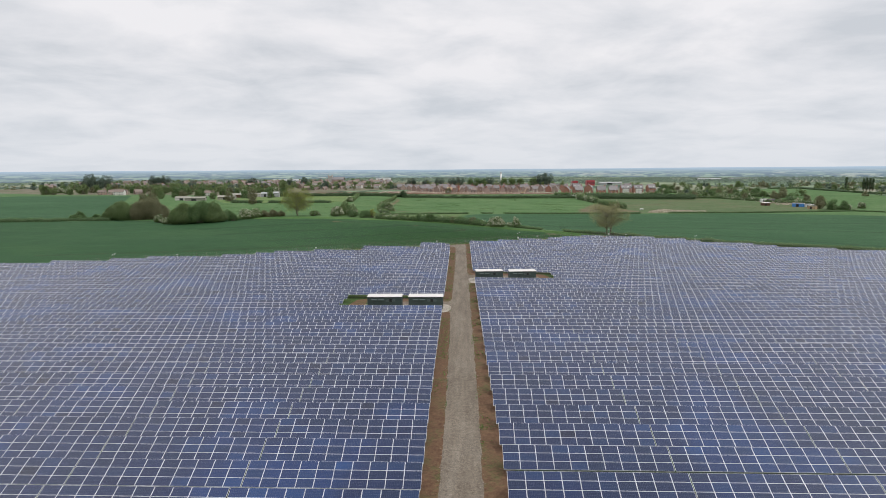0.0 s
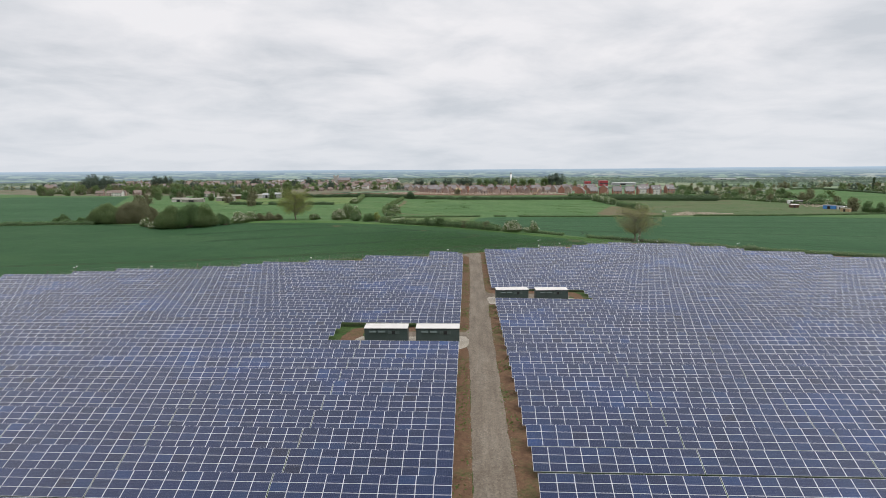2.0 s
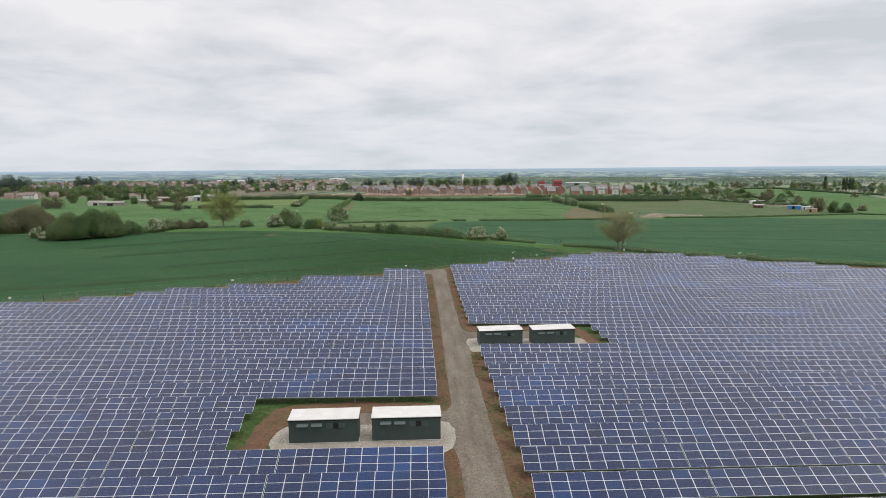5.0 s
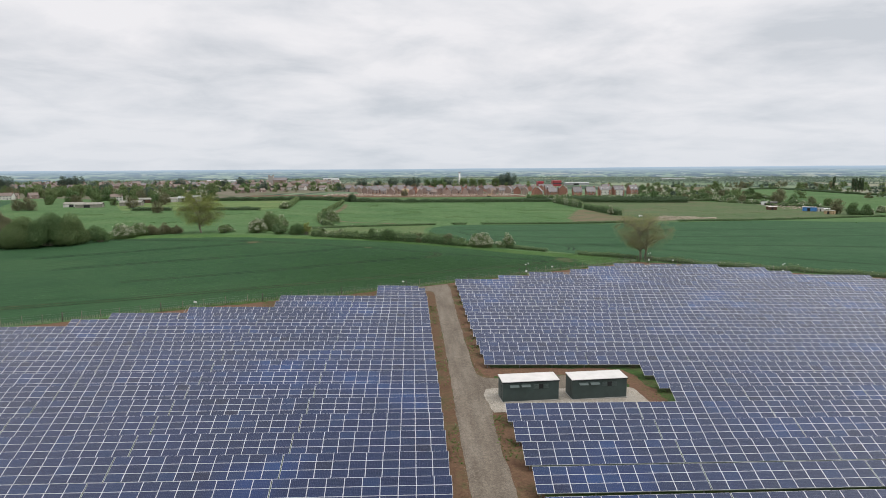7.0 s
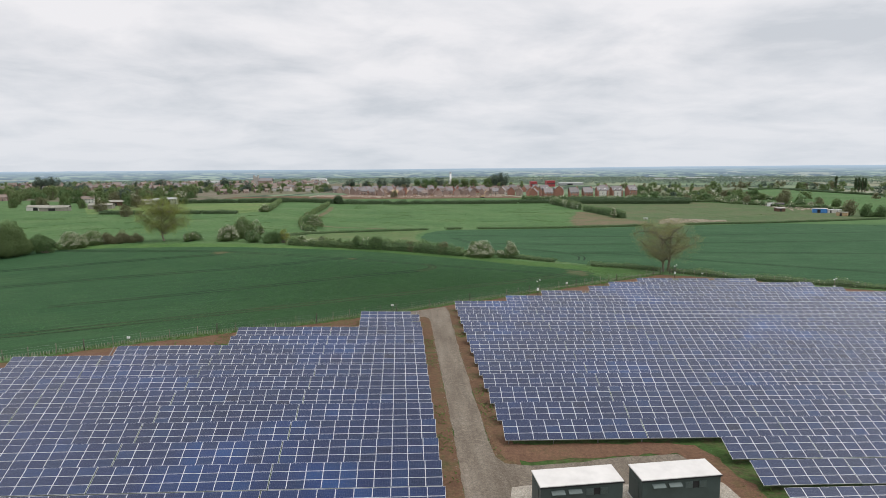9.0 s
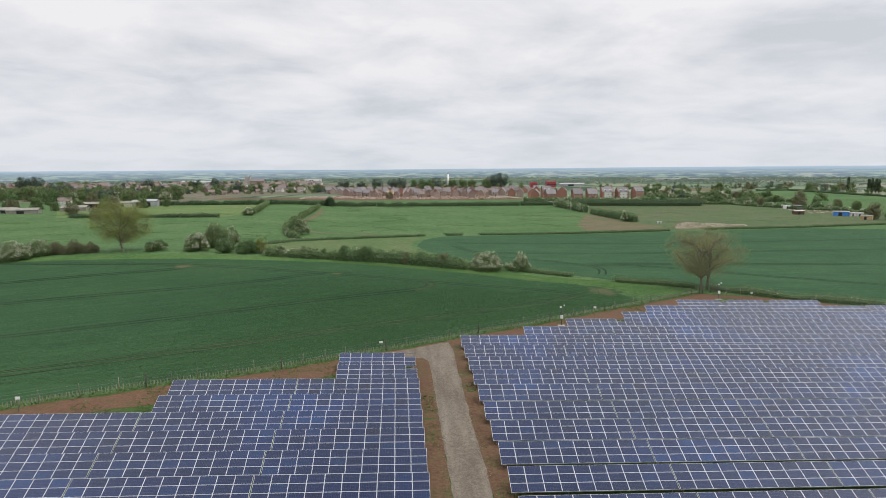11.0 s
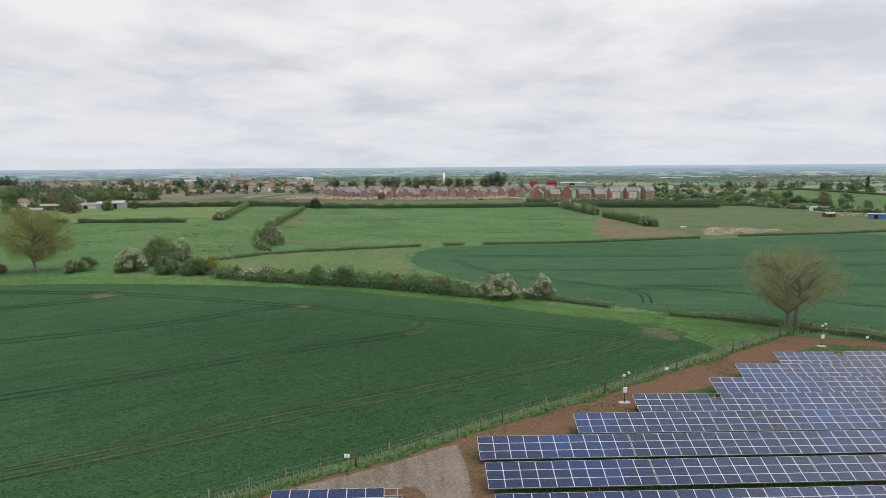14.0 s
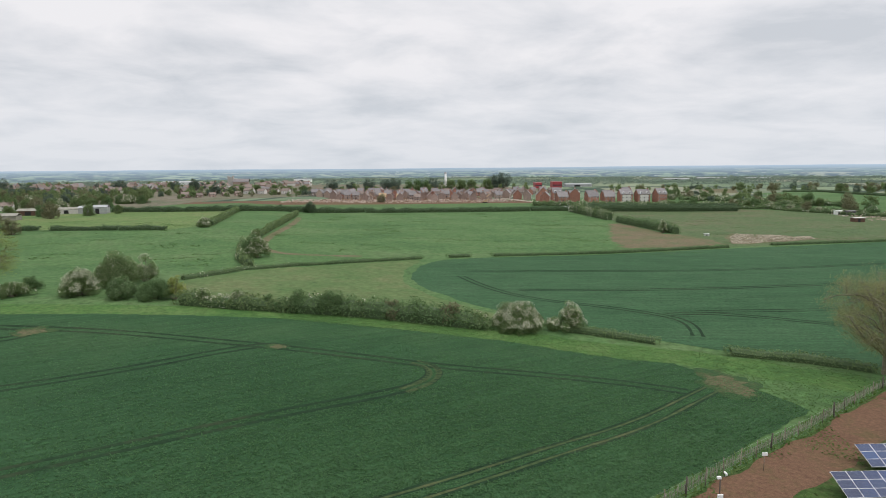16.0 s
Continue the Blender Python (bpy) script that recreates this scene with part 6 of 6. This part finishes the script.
for k, x, y, s in ((2, 303.5, 540, 1.35), (1, 310.2, 529, 1.0), (1, 316, 528, 0.9), (4, 322, 530, 0.8), (4, 345.2, 548.7, 0.9), (2, 309, 627, 1.2), (1, 325, 626, 0.9), (0, 340, 603, 0.9), (2, 334, 616, 0.9), (4, 319, 605, 0.8), (1, 200, 651.6, 0.9), (4, 171, 658.1, 1.0), (4, 187.6, 658, 1.1), (1, 214.6, 663.8, 1.0),
                   (2, 239.8, 657, 0.9), (0, 250, 656, 0.8), (1, 258, 658, 0.9), (4, 266, 652, 0.8), (4, 274, 641, 0.8), (2, 281, 634, 0.9), (4, 287, 628, 0.7), (0, 322.7, 762, 0.9), (2, 290, 690, 1.0), (1, 296, 689, 0.8), (1, 313, 680, 1.1), (0, 304, 684, 0.9), (2, 334, 662, 1.3), (0, 317, 670, 0.8),
                   (0, 403, 932, 1.2), (2, 438, 924, 1.2), (0, 480, 823, 1.0), (4, 500, 819, 0.9), (0, 495, 888, 1.1), (4, 468, 894, 1.0), (4, 272, 727, 0.9), (4, 274, 748, 1.0), (0, 262, 745, 1.0), (4, 250, 731, 0.9), (2, 256, 760, 1.0), (0, 262, 800, 1.1), (1, 250, 790, 1.0), (4, 240, 760, 0.9), (0, 262, 827, 1.1), (0, 282, 715, 0.9), (4, 290, 706, 0.9), (2, 300, 700, 1.0), (0, 270, 705, 0.9), (4, 262, 690, 0.8), (2, 278, 690, 0.9),
                   (1, -298.4, 675.4, 1.3), (0, -287.5, 682, 1.2), (0, -271.8, 673.3, 1.1), (2, -261, 665.2, 1.2), (0, -256.3, 677.2, 1.1), (3, -276.8, 712.5, 0.9), (4, -246.8, 668.9, 1.2), (0, -239.1, 677, 1.1), (0, -231.1, 681.9, 1.1), (1, -225.6, 691.5, 1.0),
                   (0, -247, 584.7, 0.8), (5, -231.4, 586.5, 0.7), (1, -302.8, 627.9, 1.2), (2, -280, 593.7, 1.0), (0, -267.6, 599.8, 1.1), (2, -207.8, 584.5, 1.2), (1, -220.7, 601.4, 0.9), (0, -196.2, 604.5, 0.9), (0, -185.8, 620, 0.7), (2, -177.3, 496.1, 0.9),
                   (3, -43.8, 982.4, 1.25), (3, -24, 992, 1.2), (3, -12, 999.8, 1.3), (1, 3, 1005.4, 1.5), (1, 14, 1002, 1.6), (1, 25, 1002.3, 1.5), (3, 36, 1004, 1.3), (3, 128.4, 1060.6, 1.6), (3, 138.6, 1069.9, 1.7), (3, 120, 1055, 1.4), (0, 112, 1048.4, 1.7), (0, 62, 1040, 1.7), (0, 75.2, 1032.8, 1.7), (0, 90.6, 1051.3, 1.6), (3, -64.2, 962, 1.0), (3, -85.5, 949.6, 1.2), (2, -23.3, 761.2, 0.9),
                   (3, -589.9, 945, 1.5), (3, -600, 950, 1.4), (3, -577, 941, 1.6), (3, -614, 1030, 1.7), (3, -556, 1077, 1.6), (3, -533, 1073, 1.6), (3, -545, 1080, 1.4), (3, -364, 1040, 1.3), (3, -372, 1046, 1.1), (3, -747, 1200, 1.8), (0, -306, 602, 0.9), (2, -344, 667, 1.1), (5, -338, 660, 1.0), (2, -279.6, 533, 1.1), (2, -286, 530, 1.0), (2, -214.8, 544, 1.0), (3, -444, 942.4, 1.1), (3, -430.5, 952.8, 1.1), (1, -244.9, 950.8, 1.2), (3, -291, 1099.6, 1.3), (3, -318.8, 1106.4, 1.1), (0, -176.9, 970.6, 1.3), (0, -157.3, 977, 1.3), (0, -196.5, 977.5, 1.2), (1, -118.3, 938.8, 1.1), (3, -220.6, 954.6, 1.0)):
    grow(k, x, y, s)
rng = random.Random(21)
for i in range(46):
    grow(rng.choice((0, 5, 1, 2, 0, 4)), rng.uniform(-560, -236), rng.uniform(738, 860), rng.uniform(0.8, 1.35))
POPLAR = "slender dark poplar beside the far fields"
for i, (x, y, h) in enumerate(((486.9, 809.6, 19), (499.9, 795.2, 17), (503.2, 794.5, 18), (506.9, 793.7, 18), (509.8, 793.1, 17))):
    bush(x, y, 3.4, h, M["leaf_dark"], POPLAR, 300 + i, density=14, size=0.5, category="tree", name="tree", clear=0.05)
hedge([(239.3, 655.3), (265.5, 652), (272.1, 638), (289.2, 623), (296.5, 607), (325, 600), (330, 578)], 4.2, 3.2, M["leaf_mid"], H1, 30, 30, 0.6, 0.35, 0.8)
hedge([(421.1, 877), (463.8, 882), (458.7, 828.2), (459.8, 776.1), (459.6, 726.7), (470, 690)], 3.4, 2.6, M["leaf_dark"], H2, 31, 20, 0.7)
hedge([(250, 764), (262, 738), (275, 716), (290, 693), (313, 682), (336, 664)], 9, 4.2, M["leaf_mid"], H1, 33, 46, 0.6, 0.3, 0.9)
hedge([(244, 676), (262, 664), (280, 646), (300, 628), (326, 622)], 6, 3.6, M["leaf_green"], H1, 34, 40, 0.6, 0.2, 0.9)
hedge([(98.6, 698.5), (162.4, 684.5), (230.9, 675.4), (318.9, 674.4)], 5.2, 4.2, M["leaf_mid"], H1, 32, 26, 0.8, 0.3, 0.6)

# trees between the town's houses and about the far paddocks, too far off to tell apart
rng = random.Random(22)
SITES = [(rng.uniform(-780, -190), rng.uniform(930, 1320), rng.uniform(0.7, 1.15)) for _ in range(170)]
SITES += [(x, rng.uniform(860, 1000) - 0.05 * x, rng.uniform(0.6, 1.0)) for x in (rng.uniform(-620, -70) for _ in range(150))]
SITES += [(-520 + 240 * u + rng.uniform(-12, 12), 905 - 95 * u + rng.uniform(-28, 28), rng.uniform(0.8, 1.35)) for u in (rng.uniform(0, 1) for _ in range(70))]
SITES += [(-60 + i * 15 + rng.uniform(-5, 5), rng.uniform(960, 1040), rng.uniform(0.8, 1.3)) for i in range(15)]
SITES += [(x, y, rng.uniform(0.6, 1.0)) for x, y in ((rng.uniform(235, 640), rng.uniform(650, 1000)) for _ in range(150)) if not inside(RISING, np.array([(x, y)]))[0] and not (x < 330 and y < 900 - 0.9 * x)]
crng = np.random.default_rng(23)
pts, lean, which = [], [], []
for x, y, size in SITES:
    cl = [(px * size + x, py * size + y, pz * size + G(x, y), r * size) for px, py, pz, r in crown_lumps(9.5, 9.5, 0.0, 11, crng)]
    p, d = clump_points(cl, 1.3, crng)
    pts.append(p)
    lean.append(d)
    which.append(np.full(len(p), crng.choice((0, 0, 1, 1, 2, 3))))
tagged(new("distant_trees", leaves("distant_trees", np.concatenate(pts), 0.95, [M["leaf_mid"], M["leaf_fresh"], M["leaf_brown"], M["leaf_ever"]], crng, np.concatenate(which), np.concatenate(lean))), "grey-green trees among the far houses and fields", "trees", kind="stuff")

# ---- far country: hedgerow trees and woods as one body, and the painted hazy horizon ----
nrng = np.random.default_rng(33)
pts = []
for _ in range(250):
    d, a = 700 + 1000 * math.sqrt(nrng.uniform(0, 1)), nrng.uniform(-0.85, 0.85)
    x0, y0 = d * math.sin(a), 100 + d * math.cos(a)
    if -760 < x0 < 190 and y0 < 1250 or x0 < 480 and y0 < 900:
        continue
    run, th = nrng.uniform(40, 240), nrng.uniform(-0.35, 0.35)
    thick = nrng.uniform(0, 1) < 0.3
    for u in np.arange(0, run, 4.5 if thick else nrng.uniform(5, 11)):
        cx, cy = x0 + math.cos(th) * u + nrng.normal() * 2, y0 + math.sin(th) * u + nrng.normal() * (14 if thick else 3)
        r = nrng.uniform(1.2, 3.0 if not thick else 3.8)
        v = nrng.normal(size=(15, 3))
        v /= np.linalg.norm(v, axis=1)[:, None]
        pts.append(v * (r * 1.25, r * 1.25, r * 0.8) + (cx, cy, r * 0.7))
pts = np.concatenate(pts)
tagged(new("far_woods", leaves("far_woods", pts, 1.9, [M["leaf_hazed"]], nrng)), "distant hedgerow trees and copses", "trees", kind="stuff")


def haze_mat():
    """Glowing far plain seen at a slant: fields, hedges and pale roofs painted into blue haze with distance."""
    m = bpy.data.materials.new("distant_haze")
    m.use_nodes = True
    t = m.node_tree
    t.nodes.clear()

    def node(kind, **kw):
        n = t.nodes.new(kind)
        for k, v in kw.items():
            n.inputs[k].default_value = v
        return n

    def calc(op, a, b=0.0):
        n = t.nodes.new("ShaderNodeMath")
        n.operation = op
        for k, v in enumerate((a, b)):
            if isinstance(v, (int, float)):
                n.inputs[k].default_value = v
            else:
                t.links.new(v, n.inputs[k])
        return n.outputs[0]

    def blend(f, a, b):
        n = t.nodes.new("ShaderNodeMixRGB")
        for k, v in enumerate((f, a, b)):
            if isinstance(v, tuple):
                n.inputs[k].default_value = (*v, 1)
            elif isinstance(v, (int, float)):
                n.inputs[k].default_value = v
            else:
                t.links.new(v, n.inputs[k])
        return n.outputs[0]

    sp = node("ShaderNodeSeparateXYZ")
    t.links.new(node("ShaderNodeNewGeometry").outputs["Position"], sp.inputs[0])
    bearing = calc("ARCTAN2", sp.outputs[0], calc("SUBTRACT", sp.outputs[1], 100.0))
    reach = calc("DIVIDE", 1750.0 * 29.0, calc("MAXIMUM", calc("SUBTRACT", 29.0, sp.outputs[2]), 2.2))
    co = node("ShaderNodeCombineXYZ")
    t.links.new(bearing, co.inputs[0])
    t.links.new(calc("LOGARITHM", reach, 2.718), co.inputs[1])

    def scaled(x, y):
        mp = node("ShaderNodeMapping", Scale=(x, y, 1))
        t.links.new(co.outputs[0], mp.inputs["Vector"])
        return mp.outputs[0]

    def noisy(x, y, detail, lo, hi):
        no = node("ShaderNodeTexNoise", Scale=1.0, Detail=detail, Roughness=0.6)
        t.links.new(scaled(x, y), no.inputs["Vector"])
        mr = node("ShaderNodeMapRange")
        mr.inputs["From Min"].default_value, mr.inputs["From Max"].default_value = lo, hi
        t.links.new(no.outputs[0], mr.inputs["Value"])
        return mr.outputs[0]

    plots = node("ShaderNodeTexVoronoi", Scale=1.0)
    t.links.new(scaled(22.0, 4.0), plots.inputs["Vector"])
    pick = node("ShaderNodeSeparateColor")
    t.links.new(plots.outputs["Color"], pick.inputs[0])
    rp = t.nodes.new("ShaderNodeValToRGB")
    els = rp.color_ramp.elements
    while len(els) < 4:
        els.new(0.5)
    for e, (p, c) in zip(els, ((0.0, (0.08, 0.125, 0.08)), (0.4, (0.15, 0.21, 0.12)), (0.75, (0.27, 0.34, 0.20)), (1.0, (0.33, 0.32, 0.22)))):
        e.position, e.color = p, (*c, 1)
    t.links.new(pick.outputs[0], rp.inputs[0])
    woods = noisy(48.0, 5.0, 6.0, 0.47, 0.54)
    land = blend(woods, rp.outputs[0], (0.030, 0.052, 0.048))
    land = blend(calc("MULTIPLY", noisy(60.0, 9.0, 2.0, 0.67, 0.70), 0.7), land, (0.62, 0.62, 0.58))
    # painted haze: land colour fades to blue as reach grows
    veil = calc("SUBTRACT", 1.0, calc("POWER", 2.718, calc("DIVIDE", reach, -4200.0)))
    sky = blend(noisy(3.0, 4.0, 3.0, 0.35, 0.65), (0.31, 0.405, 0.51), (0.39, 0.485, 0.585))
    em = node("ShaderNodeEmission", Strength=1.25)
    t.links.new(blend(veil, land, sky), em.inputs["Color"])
    out = node("ShaderNodeOutputMaterial")
    t.links.new(em.outputs[0], out.inputs["Surface"])
    return m


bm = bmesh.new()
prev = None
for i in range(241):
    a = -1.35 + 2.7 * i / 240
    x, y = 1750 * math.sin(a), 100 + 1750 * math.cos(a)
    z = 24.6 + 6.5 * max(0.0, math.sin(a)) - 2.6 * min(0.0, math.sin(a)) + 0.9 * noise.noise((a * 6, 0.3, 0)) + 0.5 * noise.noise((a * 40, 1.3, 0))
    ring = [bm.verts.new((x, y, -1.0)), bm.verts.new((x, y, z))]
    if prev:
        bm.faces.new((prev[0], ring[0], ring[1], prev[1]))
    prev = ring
tagged(new("backdrop", mesh_of(bm, "backdrop", haze_mat())), "glowing strip painted as hazy blue-green country along the horizon", "backdrop", kind="structure")
